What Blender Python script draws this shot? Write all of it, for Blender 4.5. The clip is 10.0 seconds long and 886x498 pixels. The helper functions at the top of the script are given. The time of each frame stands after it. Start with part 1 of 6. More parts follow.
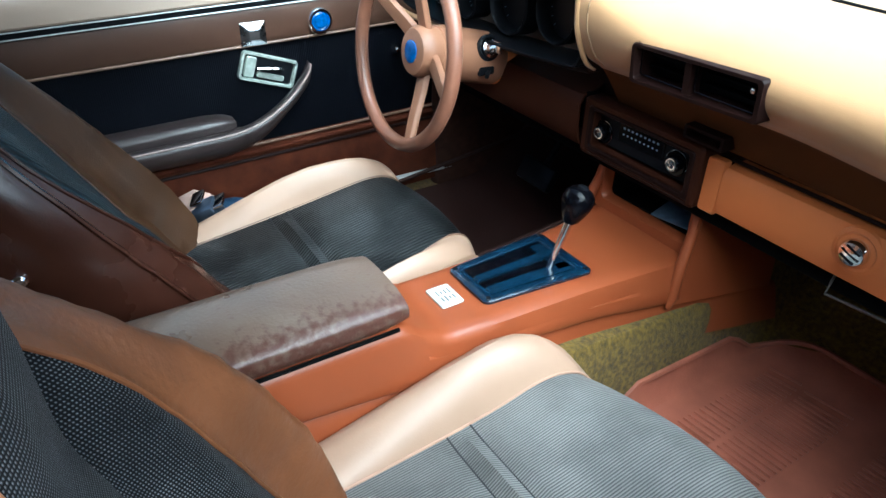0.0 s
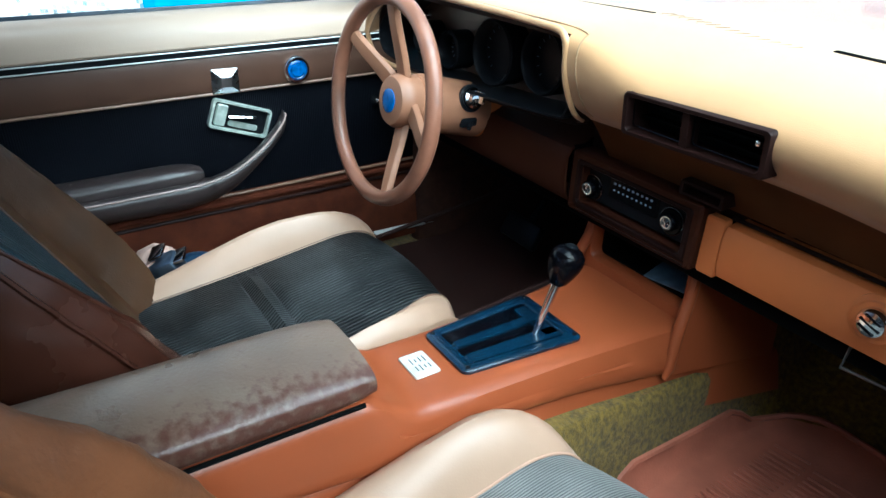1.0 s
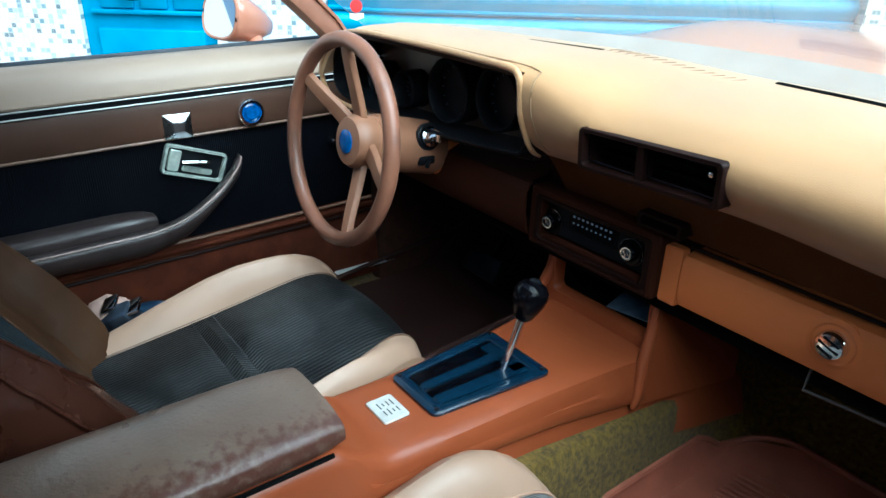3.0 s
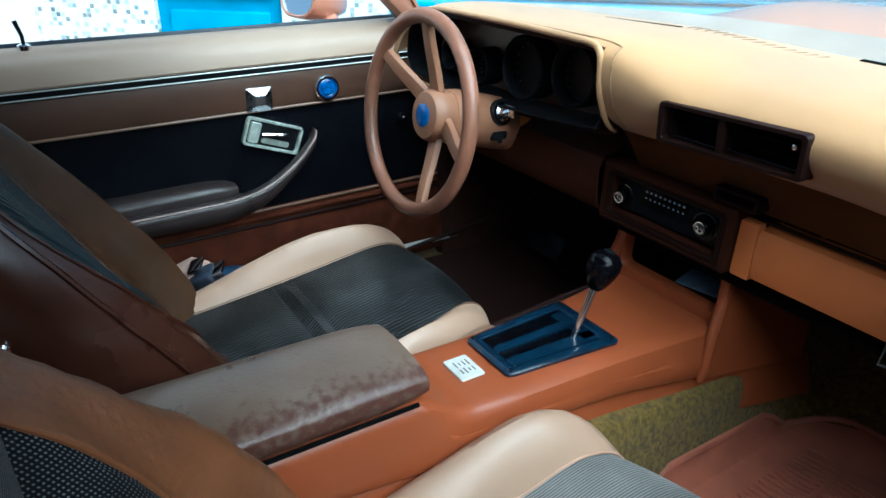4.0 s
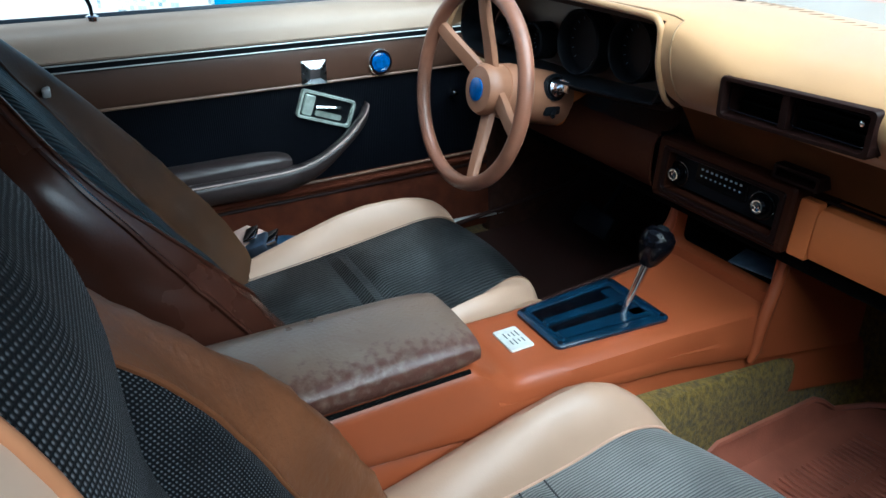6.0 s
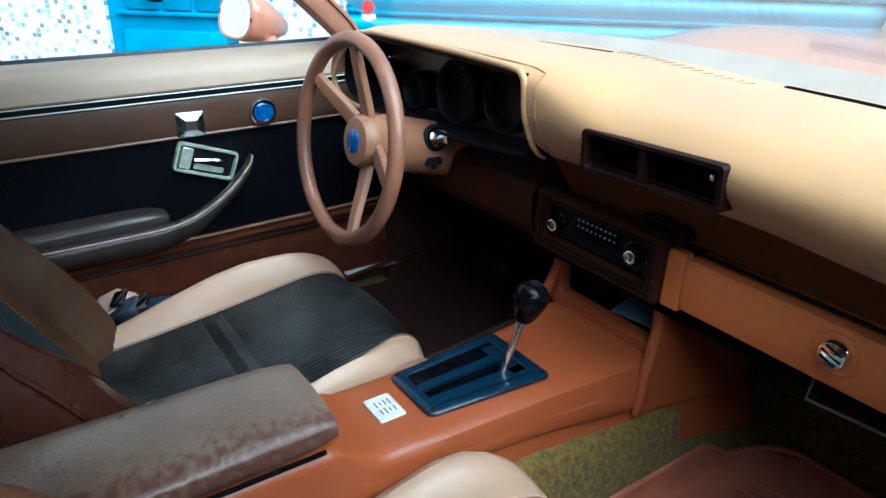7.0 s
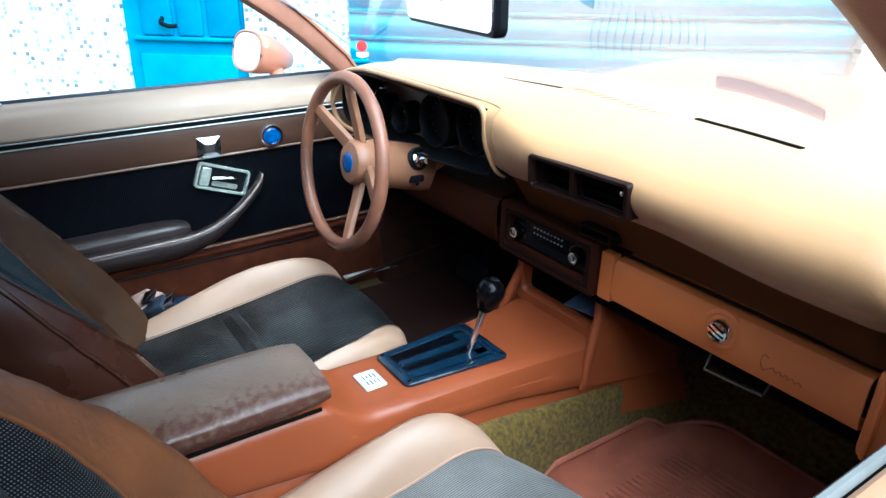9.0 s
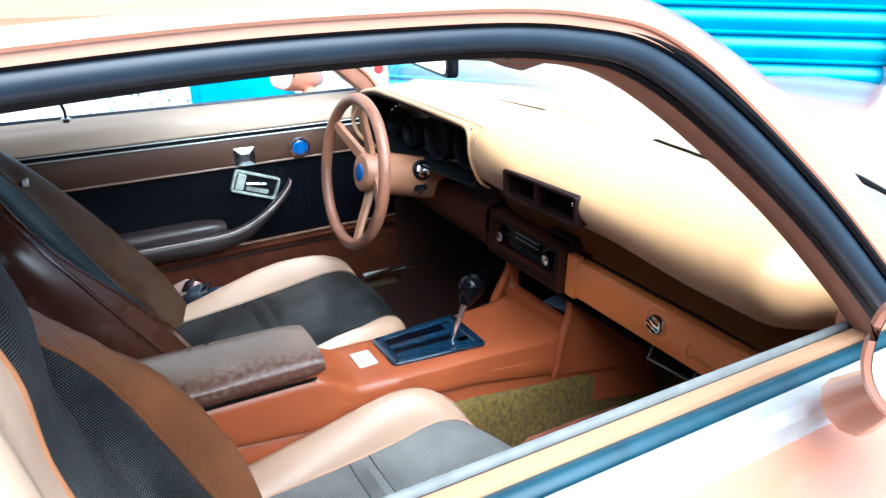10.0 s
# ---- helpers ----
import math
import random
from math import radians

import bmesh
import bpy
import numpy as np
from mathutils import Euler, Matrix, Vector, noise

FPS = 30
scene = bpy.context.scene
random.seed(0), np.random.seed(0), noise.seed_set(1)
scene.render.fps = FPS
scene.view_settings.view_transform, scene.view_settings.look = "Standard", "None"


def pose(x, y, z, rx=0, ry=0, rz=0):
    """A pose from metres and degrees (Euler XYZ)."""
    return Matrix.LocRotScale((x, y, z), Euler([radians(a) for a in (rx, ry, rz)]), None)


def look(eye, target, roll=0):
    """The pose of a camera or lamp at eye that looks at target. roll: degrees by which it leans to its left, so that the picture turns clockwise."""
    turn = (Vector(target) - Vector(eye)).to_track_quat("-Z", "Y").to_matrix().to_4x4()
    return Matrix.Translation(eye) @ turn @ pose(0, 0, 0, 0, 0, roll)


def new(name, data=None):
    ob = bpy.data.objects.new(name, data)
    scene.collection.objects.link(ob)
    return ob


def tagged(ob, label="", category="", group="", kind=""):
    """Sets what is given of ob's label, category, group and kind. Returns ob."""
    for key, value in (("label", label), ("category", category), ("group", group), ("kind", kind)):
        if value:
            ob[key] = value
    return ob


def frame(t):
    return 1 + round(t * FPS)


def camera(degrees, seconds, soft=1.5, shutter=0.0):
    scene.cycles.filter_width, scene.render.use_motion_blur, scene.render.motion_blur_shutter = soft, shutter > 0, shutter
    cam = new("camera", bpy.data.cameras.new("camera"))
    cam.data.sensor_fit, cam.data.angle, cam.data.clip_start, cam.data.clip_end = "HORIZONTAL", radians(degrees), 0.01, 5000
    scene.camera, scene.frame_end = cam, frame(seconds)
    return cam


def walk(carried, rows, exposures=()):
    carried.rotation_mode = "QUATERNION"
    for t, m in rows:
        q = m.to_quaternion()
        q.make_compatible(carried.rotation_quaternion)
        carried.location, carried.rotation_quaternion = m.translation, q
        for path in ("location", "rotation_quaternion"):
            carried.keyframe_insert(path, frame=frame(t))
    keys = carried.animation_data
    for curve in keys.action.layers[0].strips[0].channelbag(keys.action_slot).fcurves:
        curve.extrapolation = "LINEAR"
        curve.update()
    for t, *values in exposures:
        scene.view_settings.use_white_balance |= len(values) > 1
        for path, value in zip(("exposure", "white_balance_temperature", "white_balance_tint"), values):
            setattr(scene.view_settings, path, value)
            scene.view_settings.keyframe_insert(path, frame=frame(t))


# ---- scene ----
cam = camera(67.0, 10.0)
PATH = [
    (0, (0.638, -0.705, 1.144), (-0.785, 0.201, 0.07), 1.3),
    (0.5, (0.604, -0.677, 1.116), (-0.855, 0.271, 0.13), 2.8),
    (1, (0.58, -0.654, 1.107), (-0.892, 0.33, 0.178), 2.6),
    (1.5, (0.569, -0.632, 1.112), (-0.899, 0.429, 0.264), 2.1),
    (2, (0.568, -0.623, 1.115), (-0.893, 0.465, 0.29), 1.9),
    (3.3, (0.574, -0.669, 1.109), (-0.866, 0.434, 0.267), 1.8),
    (3.5, (0.579, -0.681, 1.106), (-0.886, 0.38, 0.254), 1.8),
    (4, (0.582, -0.712, 1.102), (-0.923, 0.273, 0.227), 1.7),
    (4.5, (0.578, -0.745, 1.105), (-1.004, 0.092, 0.211), 1.7),
    (5, (0.588, -0.757, 1.084), (-0.972, 0.03, 0.112), 1.7),
    (5.2, (0.589, -0.754, 1.084), (-0.944, 0.032, 0.067), 1.3),
    (6.5, (0.585, -0.698, 1.104), (-0.956, 0.253, 0.254), 1.6),
    (7, (0.586, -0.632, 1.107), (-0.897, 0.425, 0.28), 2.1),
    (7.5, (0.605, -0.589, 1.129), (-0.811, 0.554, 0.298), 2.2),
    (8, (0.616, -0.598, 1.124), (-0.815, 0.524, 0.29), 3.2),
    (8.5, (0.651, -0.629, 1.137), (-0.817, 0.444, 0.304), 3.0),
    (9, (0.763, -0.697, 1.177), (-0.75, 0.355, 0.376), 1.6),
    (9.5, (0.862, -0.726, 1.210), (-0.66, 0.298, 0.409), 1.4),
    (10, (0.953, -0.692, 1.236), (-0.636, 0.233, 0.454), 1.2),
]
EXPOSURES = [(t, 1.0 + e, k, m) for t, e, k, m in ((0.0, 0.16, 5080, -6), (1.0, -0.08, 4960, -10), (1.5, -0.5, 4960, -10), (2.0, -0.5, 4960, -10), (3.5, -0.55, 4960, -10), (4.5, -0.5, 4960, -10), (5.2, -0.2, 4960, -7), (6.5, -0.60, 4960, -8), (7.5, -0.47, 5000, -6), (8.5, -0.2, 5000, -4), (9.0, -0.15, 5040, -3), (9.5, -0.05, 5120, 0), (10.0, 0.15, 5200, 0))]
walk(cam, [(t, look(eye, target, roll)) for t, eye, target, roll in PATH], EXPOSURES)

# ---- light ----
world = bpy.data.worlds.new("sky")
scene.world = world
world.use_nodes = True
wn, wl = world.node_tree.nodes, world.node_tree.links
sky = wn.new("ShaderNodeTexSky")
sky.sky_type = "NISHITA"
sky.sun_disc = False
SUN_AZ, SUN_EL = 88.0, 52.0          # degrees clockwise from the car's nose, and up
sky.sun_elevation, sky.sun_rotation = radians(SUN_EL), radians(SUN_AZ)
sky.air_density, sky.dust_density, sky.ozone_density = 0.7, 4.0, 0.5
wl.new(sky.outputs[0], wn["Background"].inputs[0])
wn["Background"].inputs[1].default_value = 0.125
sun = new("sun", bpy.data.lights.new("sun", "SUN"))
sun.data.energy, sun.data.angle, sun.data.color = 4.4, radians(75), (1.0, 0.97, 0.93)
sun_from = Vector((math.sin(radians(SUN_AZ)) * math.cos(radians(SUN_EL)), math.cos(radians(SUN_AZ)) * math.cos(radians(SUN_EL)), math.sin(radians(SUN_EL))))
sun.matrix_world = look(sun_from * 20, (0, 0, 0))


# ---- materials ----
def material(name, colour, rough=0.5, metal=0.0, vary=0.15, scale=30.0, bump=0.0, bump_scale=300.0, coat=0.0, sheen=0.0, spec=0.5, stain=0.0, stain_colour=(0.05, 0.03, 0.02), stain_scale=6.0):
    """A painted, moulded or leathery surface with two scales of variation and fine relief."""
    m = bpy.data.materials.new(name)
    m.use_nodes = True
    n, l = m.node_tree.nodes, m.node_tree.links
    p = n["Principled BSDF"]
    co = n.new("ShaderNodeTexCoord")
    big, fine = n.new("ShaderNodeTexNoise"), n.new("ShaderNodeTexNoise")
    big.inputs["Scale"].default_value, big.inputs["Detail"].default_value = scale, 4
    fine.inputs["Scale"].default_value, fine.inputs["Detail"].default_value = bump_scale, 3
    l.new(co.outputs["Object"], big.inputs["Vector"])
    l.new(co.outputs["Object"], fine.inputs["Vector"])
    ramp = n.new("ShaderNodeValToRGB")
    ramp.color_ramp.elements[0].position, ramp.color_ramp.elements[1].position = 0.3, 0.7
    ramp.color_ramp.elements[0].color = (*[c * (1 - vary) for c in colour], 1)
    ramp.color_ramp.elements[1].color = (*[min(1, c * (1 + vary)) for c in colour], 1)
    l.new(big.outputs["Fac"], ramp.inputs["Fac"])
    out = ramp.outputs["Color"]
    if stain:
        blot = n.new("ShaderNodeTexNoise")
        blot.inputs["Scale"].default_value, blot.inputs["Detail"].default_value = stain_scale, 6
        l.new(co.outputs["Object"], blot.inputs["Vector"])
        cut = n.new("ShaderNodeMapRange")
        cut.inputs["From Min"].default_value, cut.inputs["From Max"].default_value = 0.52, 0.68
        cut.inputs["To Max"].default_value = stain
        l.new(blot.outputs["Fac"], cut.inputs["Value"])
        mix = n.new("ShaderNodeMix")
        mix.data_type = "RGBA"
        l.new(cut.outputs[0], mix.inputs["Factor"])
        l.new(out, mix.inputs["A"])
        mix.inputs["B"].default_value = (*stain_colour, 1)
        out = mix.outputs["Result"]
    l.new(out, p.inputs["Base Color"])
    rr = n.new("ShaderNodeMapRange")
    rr.inputs["To Min"].default_value, rr.inputs["To Max"].default_value = rough * 0.85, min(1, rough * 1.15)
    l.new(big.outputs["Fac"], rr.inputs["Value"])
    l.new(rr.outputs[0], p.inputs["Roughness"])
    p.inputs["Metallic"].default_value = metal
    p.inputs["Coat Weight"].default_value = coat
    p.inputs["Coat Roughness"].default_value = 0.08
    p.inputs["Sheen Weight"].default_value = sheen
    p.inputs["Specular IOR Level"].default_value = spec
    if bump:
        b = n.new("ShaderNodeBump")
        b.inputs["Strength"].default_value, b.inputs["Distance"].default_value = bump, 0.002
        l.new(fine.outputs["Fac"], b.inputs["Height"])
        l.new(b.outputs["Normal"], p.inputs["Normal"])
    return m


def ribbed(name, dark, light, pitch, rough=0.85, sheen=0.3, weave=900.0, axis="X", relief=0.8, bead=0.0, spec=0.2, cut=(0.1, 0.75)):
    """A corded cloth: cords run across the given axis, with a fine weave and worn streaks."""
    m = bpy.data.materials.new(name)
    m.use_nodes = True
    n, l = m.node_tree.nodes, m.node_tree.links
    p = n["Principled BSDF"]
    co = n.new("ShaderNodeTexCoord")
    w = n.new("ShaderNodeTexWave")
    w.wave_type, w.bands_direction = "BANDS", axis
    w.inputs["Scale"].default_value = 0.31415 / pitch
    w.inputs["Distortion"].default_value = 0.0
    l.new(co.outputs["Object"], w.inputs["Vector"])
    f = n.new("ShaderNodeTexNoise")
    f.inputs["Scale"].default_value = weave
    l.new(co.outputs["Object"], f.inputs["Vector"])
    big = n.new("ShaderNodeTexNoise")
    big.inputs["Scale"].default_value, big.inputs["Detail"].default_value = 9, 4
    l.new(co.outputs["Object"], big.inputs["Vector"])
    add = n.new("ShaderNodeMath")
    add.operation = "MULTIPLY_ADD"
    l.new(f.outputs["Fac"], add.inputs[0])
    add.inputs[1].default_value = 0.5
    cords = w.outputs["Fac"]
    if bead:
        w2, mul = n.new("ShaderNodeTexWave"), n.new("ShaderNodeMath")
        w2.wave_type, w2.bands_direction = "BANDS", "Z"
        w2.inputs["Scale"].default_value, w2.inputs["Distortion"].default_value = 0.31415 / bead, 0.0
        mul.operation = "MULTIPLY"
        l.new(co.outputs["Object"], w2.inputs["Vector"])
        l.new(w.outputs["Fac"], mul.inputs[0])
        l.new(w2.outputs["Fac"], mul.inputs[1])
        cords = mul.outputs[0]
    l.new(cords, add.inputs[2])
    tot = n.new("ShaderNodeMath")
    tot.operation = "MULTIPLY"
    l.new(add.outputs[0], tot.inputs[0])
    l.new(big.outputs["Fac"], tot.inputs[1])
    ramp = n.new("ShaderNodeValToRGB")
    ramp.color_ramp.elements[0].position, ramp.color_ramp.elements[1].position = cut
    ramp.color_ramp.elements[0].color, ramp.color_ramp.elements[1].color = (*dark, 1), (*light, 1)
    l.new(tot.outputs[0], ramp.inputs["Fac"])
    l.new(ramp.outputs["Color"], p.inputs["Base Color"])
    p.inputs["Roughness"].default_value, p.inputs["Sheen Weight"].default_value = rough, sheen
    p.inputs["Specular IOR Level"].default_value = spec
    b = n.new("ShaderNodeBump")
    b.inputs["Strength"].default_value, b.inputs["Distance"].default_value = relief, 0.0015
    l.new(add.outputs[0], b.inputs["Height"])
    l.new(b.outputs["Normal"], p.inputs["Normal"])
    return m


def mosaic(name, pitch):
    """Small glazed wall tiles: mostly white with scattered grey, teal and beige ones, in a pale grout."""
    m = bpy.data.materials.new(name)
    m.use_nodes = True
    n, l = m.node_tree.nodes, m.node_tree.links
    p = n["Principled BSDF"]
    co = n.new("ShaderNodeTexCoord")
    s = n.new("ShaderNodeVectorMath")
    s.operation = "SCALE"
    s.inputs["Scale"].default_value = 1 / pitch
    l.new(co.outputs["Object"], s.inputs[0])
    fl, fr = n.new("ShaderNodeVectorMath"), n.new("ShaderNodeVectorMath")
    fl.operation, fr.operation = "FLOOR", "FRACTION"
    l.new(s.outputs[0], fl.inputs[0])
    l.new(s.outputs[0], fr.inputs[0])
    keep = n.new("ShaderNodeVectorMath")
    keep.operation = "MULTIPLY"
    keep.inputs[1].default_value = (1, 0, 1)
    l.new(fl.outputs[0], keep.inputs[0])
    rnd = n.new("ShaderNodeTexWhiteNoise")
    l.new(keep.outputs[0], rnd.inputs["Vector"])
    ramp = n.new("ShaderNodeValToRGB")
    ramp.color_ramp.interpolation = "CONSTANT"
    e = ramp.color_ramp.elements
    e[0].color, e[1].position, e[1].color = (0.84, 0.84, 0.82, 1), 0.70, (0.50, 0.58, 0.60, 1)
    for pos, c in ((0.82, (0.24, 0.36, 0.40)), (0.88, (0.82, 0.80, 0.74)), (0.95, (0.16, 0.21, 0.23))):
        q = e.new(pos)
        q.color = (*c, 1)
    l.new(rnd.outputs["Value"], ramp.inputs["Fac"])
    sep = n.new("ShaderNodeSeparateXYZ")
    l.new(fr.outputs[0], sep.inputs[0])
    gaps = []
    for axis in ("X", "Z"):
        c = n.new("ShaderNodeMath")
        c.operation = "LESS_THAN"
        c.inputs[1].default_value = 0.12
        l.new(sep.outputs[axis], c.inputs[0])
        gaps.append(c)
    g = n.new("ShaderNodeMath")
    g.operation = "MAXIMUM"
    l.new(gaps[0].outputs[0], g.inputs[0])
    l.new(gaps[1].outputs[0], g.inputs[1])
    mix = n.new("ShaderNodeMix")
    mix.data_type = "RGBA"
    l.new(g.outputs[0], mix.inputs["Factor"])
    l.new(ramp.outputs["Color"], mix.inputs["A"])
    mix.inputs["B"].default_value = (0.74, 0.74, 0.71, 1)
    l.new(mix.outputs["Result"], p.inputs["Base Color"])
    p.inputs["Roughness"].default_value = 0.3
    b = n.new("ShaderNodeBump")
    b.invert = True
    b.inputs["Strength"].default_value, b.inputs["Distance"].default_value = 0.5, 0.002
    l.new(g.outputs[0], b.inputs["Height"])
    l.new(b.outputs["Normal"], p.inputs["Normal"])
    return m


def glass(name, tint=(1, 1, 1), rough=0.0):
    m = bpy.data.materials.new(name)
    m.use_nodes = True
    p = m.node_tree.nodes["Principled BSDF"]
    p.inputs["Base Color"].default_value = (*tint, 1)
    p.inputs["Transmission Weight"].default_value = 1.0
    p.inputs["Roughness"].default_value, p.inputs["IOR"].default_value = rough, 1.45
    return m


def veiled(m, amount):
    """Lays a thin uneven pale film on a pane, standing in for reflected haze."""
    n, l = m.node_tree.nodes, m.node_tree.links
    co, blot, cut = n.new("ShaderNodeTexCoord"), n.new("ShaderNodeTexNoise"), n.new("ShaderNodeMapRange")
    blot.inputs["Scale"].default_value, blot.inputs["Detail"].default_value = 5, 5
    cut.inputs["To Min"].default_value, cut.inputs["To Max"].default_value = amount * 0.6, amount * 1.4
    l.new(co.outputs["Object"], blot.inputs["Vector"])
    l.new(blot.outputs["Fac"], cut.inputs["Value"])
    film, back, both, mix = n.new("ShaderNodeBsdfDiffuse"), n.new("ShaderNodeBsdfTranslucent"), n.new("ShaderNodeMixShader"), n.new("ShaderNodeMixShader")
    film.inputs["Color"].default_value = back.inputs["Color"].default_value = (0.75, 0.74, 0.71, 1)
    l.new(film.outputs[0], both.inputs[1])
    l.new(back.outputs[0], both.inputs[2])
    l.new(cut.outputs[0], mix.inputs[0])
    l.new(n["Principled BSDF"].outputs[0], mix.inputs[1])
    l.new(both.outputs[0], mix.inputs[2])
    l.new(mix.outputs[0], n["Material Output"].inputs["Surface"])


def worn_leather(name):
    """Grey-brown leather, rubbed pale on top, with red-brown mottling where the near edge has worn."""
    m = material(name, (0.145, 0.096, 0.068), 0.29, vary=0.10, scale=14, bump=0.25, bump_scale=240, stain=0.35, stain_colour=(0.20, 0.165, 0.135), stain_scale=9)
    n, l = m.node_tree.nodes, m.node_tree.links
    p = n["Principled BSDF"]
    top = p.inputs["Base Color"].links[0].from_socket
    co = n.new("ShaderNodeTexCoord")
    sep, spots, edge = n.new("ShaderNodeSeparateXYZ"), n.new("ShaderNodeTexNoise"), n.new("ShaderNodeMapRange")
    l.new(co.outputs["Object"], sep.inputs[0])
    l.new(co.outputs["Object"], spots.inputs["Vector"])
    spots.inputs["Scale"].default_value, spots.inputs["Detail"].default_value = 95, 8
    edge.inputs["From Min"].default_value, edge.inputs["From Max"].default_value = 0.030, 0.078
    edge.inputs["To Min"].default_value, edge.inputs["To Max"].default_value = -0.20, 0.22
    l.new(sep.outputs["X"], edge.inputs["Value"])
    add, cut = n.new("ShaderNodeMath"), n.new("ShaderNodeMapRange")
    add.operation = "ADD"
    l.new(spots.outputs["Fac"], add.inputs[0])
    l.new(edge.outputs[0], add.inputs[1])
    cut.inputs["From Min"].default_value, cut.inputs["From Max"].default_value = 0.44, 0.74
    l.new(add.outputs[0], cut.inputs["Value"])
    mix = n.new("ShaderNodeMix")
    mix.data_type = "RGBA"
    l.new(cut.outputs[0], mix.inputs["Factor"])
    l.new(top, mix.inputs["A"])
    mix.inputs["B"].default_value = (0.080, 0.032, 0.022, 1)
    l.new(mix.outputs["Result"], p.inputs["Base Color"])
    return m


dash_vinyl = material("dash vinyl", (0.405, 0.230, 0.102), 0.40, vary=0.07, scale=5, bump=0.12, bump_scale=900, sheen=0.18)
fascia_vinyl = material("fascia plastic", (0.58, 0.172, 0.044), 0.42, vary=0.08, scale=12, bump=0.08, bump_scale=900)
console_plastic = material("console plastic", (0.265, 0.064, 0.020), 0.35, vary=0.06, scale=9, bump=0.06, bump_scale=700)
bezel_plastic = material("bezel plastic", (0.012, 0.005, 0.004), 0.45, vary=0.15, scale=20, spec=0.1)
seat_tan = material("tan seat vinyl", (0.40, 0.262, 0.180), 0.36, vary=0.08, scale=8, bump=0.08, bump_scale=420, stain=0.25, stain_colour=(0.22, 0.12, 0.07), stain_scale=5)
seat_brown = material("brown seat vinyl", (0.046, 0.0152, 0.0085), 0.27, vary=0.2, scale=10, bump=0.07, bump_scale=380)
back_tan = material("saddle vinyl", (0.165, 0.062, 0.024), 0.45, spec=0.25, vary=0.18, scale=9, bump=0.5, bump_scale=120, stain=0.55, stain_colour=(0.13, 0.052, 0.025), stain_scale=16)
piping_brown = material("brown piping vinyl", (0.17, 0.10, 0.065), 0.4, vary=0.15)
piping_vinyl = material("piping vinyl", (0.46, 0.20, 0.09), 0.4, vary=0.1)
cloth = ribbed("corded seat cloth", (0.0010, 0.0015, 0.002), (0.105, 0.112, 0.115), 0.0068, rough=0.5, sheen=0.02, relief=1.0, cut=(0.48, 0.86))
# Paler, finer copy for the passenger cushion; window light is in its colour.
cloth_lit = ribbed("window-lit corded seat cloth", (0.050, 0.050, 0.048), (0.27, 0.265, 0.25), 0.0034, rough=0.6, sheen=0.2, relief=0.6)
cloth_dark = ribbed("corded backrest cloth", (0.0008, 0.0012, 0.0025), (0.26, 0.27, 0.29), 0.0017, bead=0.0027, sheen=0.03, relief=0.5, cut=(0.25, 0.85))
cloth_navy = ribbed("corded blue-black cloth", (0.0015, 0.003, 0.0045), (0.012, 0.028, 0.038), 0.0046, rough=0.5, sheen=0.03)
seam_cloth = material("seam cloth", (0.032, 0.032, 0.034), 0.8, vary=0.2)
arm_leather = worn_leather("worn armrest leather")
door_pad = material("door top vinyl", (0.38, 0.287, 0.212), 0.42, vary=0.06, scale=6, bump=0.15, bump_scale=500)
door_band = material("door band vinyl", (0.06, 0.031, 0.02), 0.4, vary=0.12, scale=10, bump=0.15, bump_scale=500, spec=0.3)
door_black = ribbed("black door cloth", (0.0015, 0.0018, 0.003), (0.005, 0.006, 0.009), 0.004, rough=0.6, sheen=0.0, relief=0.25, axis="Y", spec=0.03)
door_carpet = material("brown door carpet", (0.056, 0.0145, 0.0065), 0.8, vary=0.35, scale=25, bump=0.5, bump_scale=600, spec=0.08)
armrest_vinyl = material("door armrest vinyl", (0.028, 0.021, 0.020), 0.30, vary=0.12, scale=12, bump=0.05, bump_scale=400)
chrome = material("chrome", (0.82, 0.84, 0.86), 0.09, metal=1.0, vary=0.04, scale=40)
lock_steel = material("dulled chrome", (0.36, 0.37, 0.38), 0.28, metal=1.0, vary=0.12, scale=60)
brushed = material("brushed metal plate", (0.58, 0.59, 0.58), 0.35, metal=0.35, vary=0.06, scale=60)
pale_enamel = material("pale handle enamel", (0.66, 0.76, 0.69), 0.2, metal=0.6, vary=0.3, scale=50)
black_plastic = material("black plastic", (0.007, 0.008, 0.010), 0.32, vary=0.2, scale=30, spec=0.1)
black_gloss = material("glossy black knob", (0.002, 0.002, 0.003), 0.16, vary=0.1, spec=0.16)
shift_black = material("blue-black shift plate", (0.004, 0.017, 0.036), 0.22, vary=0.2, scale=25, coat=0.3)
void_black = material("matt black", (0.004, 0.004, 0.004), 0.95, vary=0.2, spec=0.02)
tyre_black = material("tyre rubber", (0.015, 0.015, 0.016), 0.8, vary=0.2)
blue_badge = material("blue enamel badge", (0.010, 0.085, 0.30), 0.25, vary=0.4, scale=120, coat=0.5)
carpet_gold = material("gold cut-pile carpet", (0.125, 0.080, 0.008), 0.95, vary=0.6, scale=130, bump=1.0, bump_scale=420, sheen=0.12)
carpet_brown = material("dark brown carpet", (0.034, 0.013, 0.008), 0.95, vary=0.4, scale=40, bump=1.0, bump_scale=420, spec=0.2)
grille_tan = material("grille slot brown", (0.15, 0.085, 0.04), 0.7)
mat_rubber = material("brown rubber mat", (0.38, 0.125, 0.075), 0.5, vary=0.2, scale=14, bump=0.2, bump_scale=300)
# Brown mat rubber darkened to hold the shade of the driver footwell.
mat_shaded = material("shaded brown rubber mat", (0.020, 0.007, 0.005), 0.7, vary=0.2, scale=14, bump=0.2, bump_scale=300, spec=0.2)
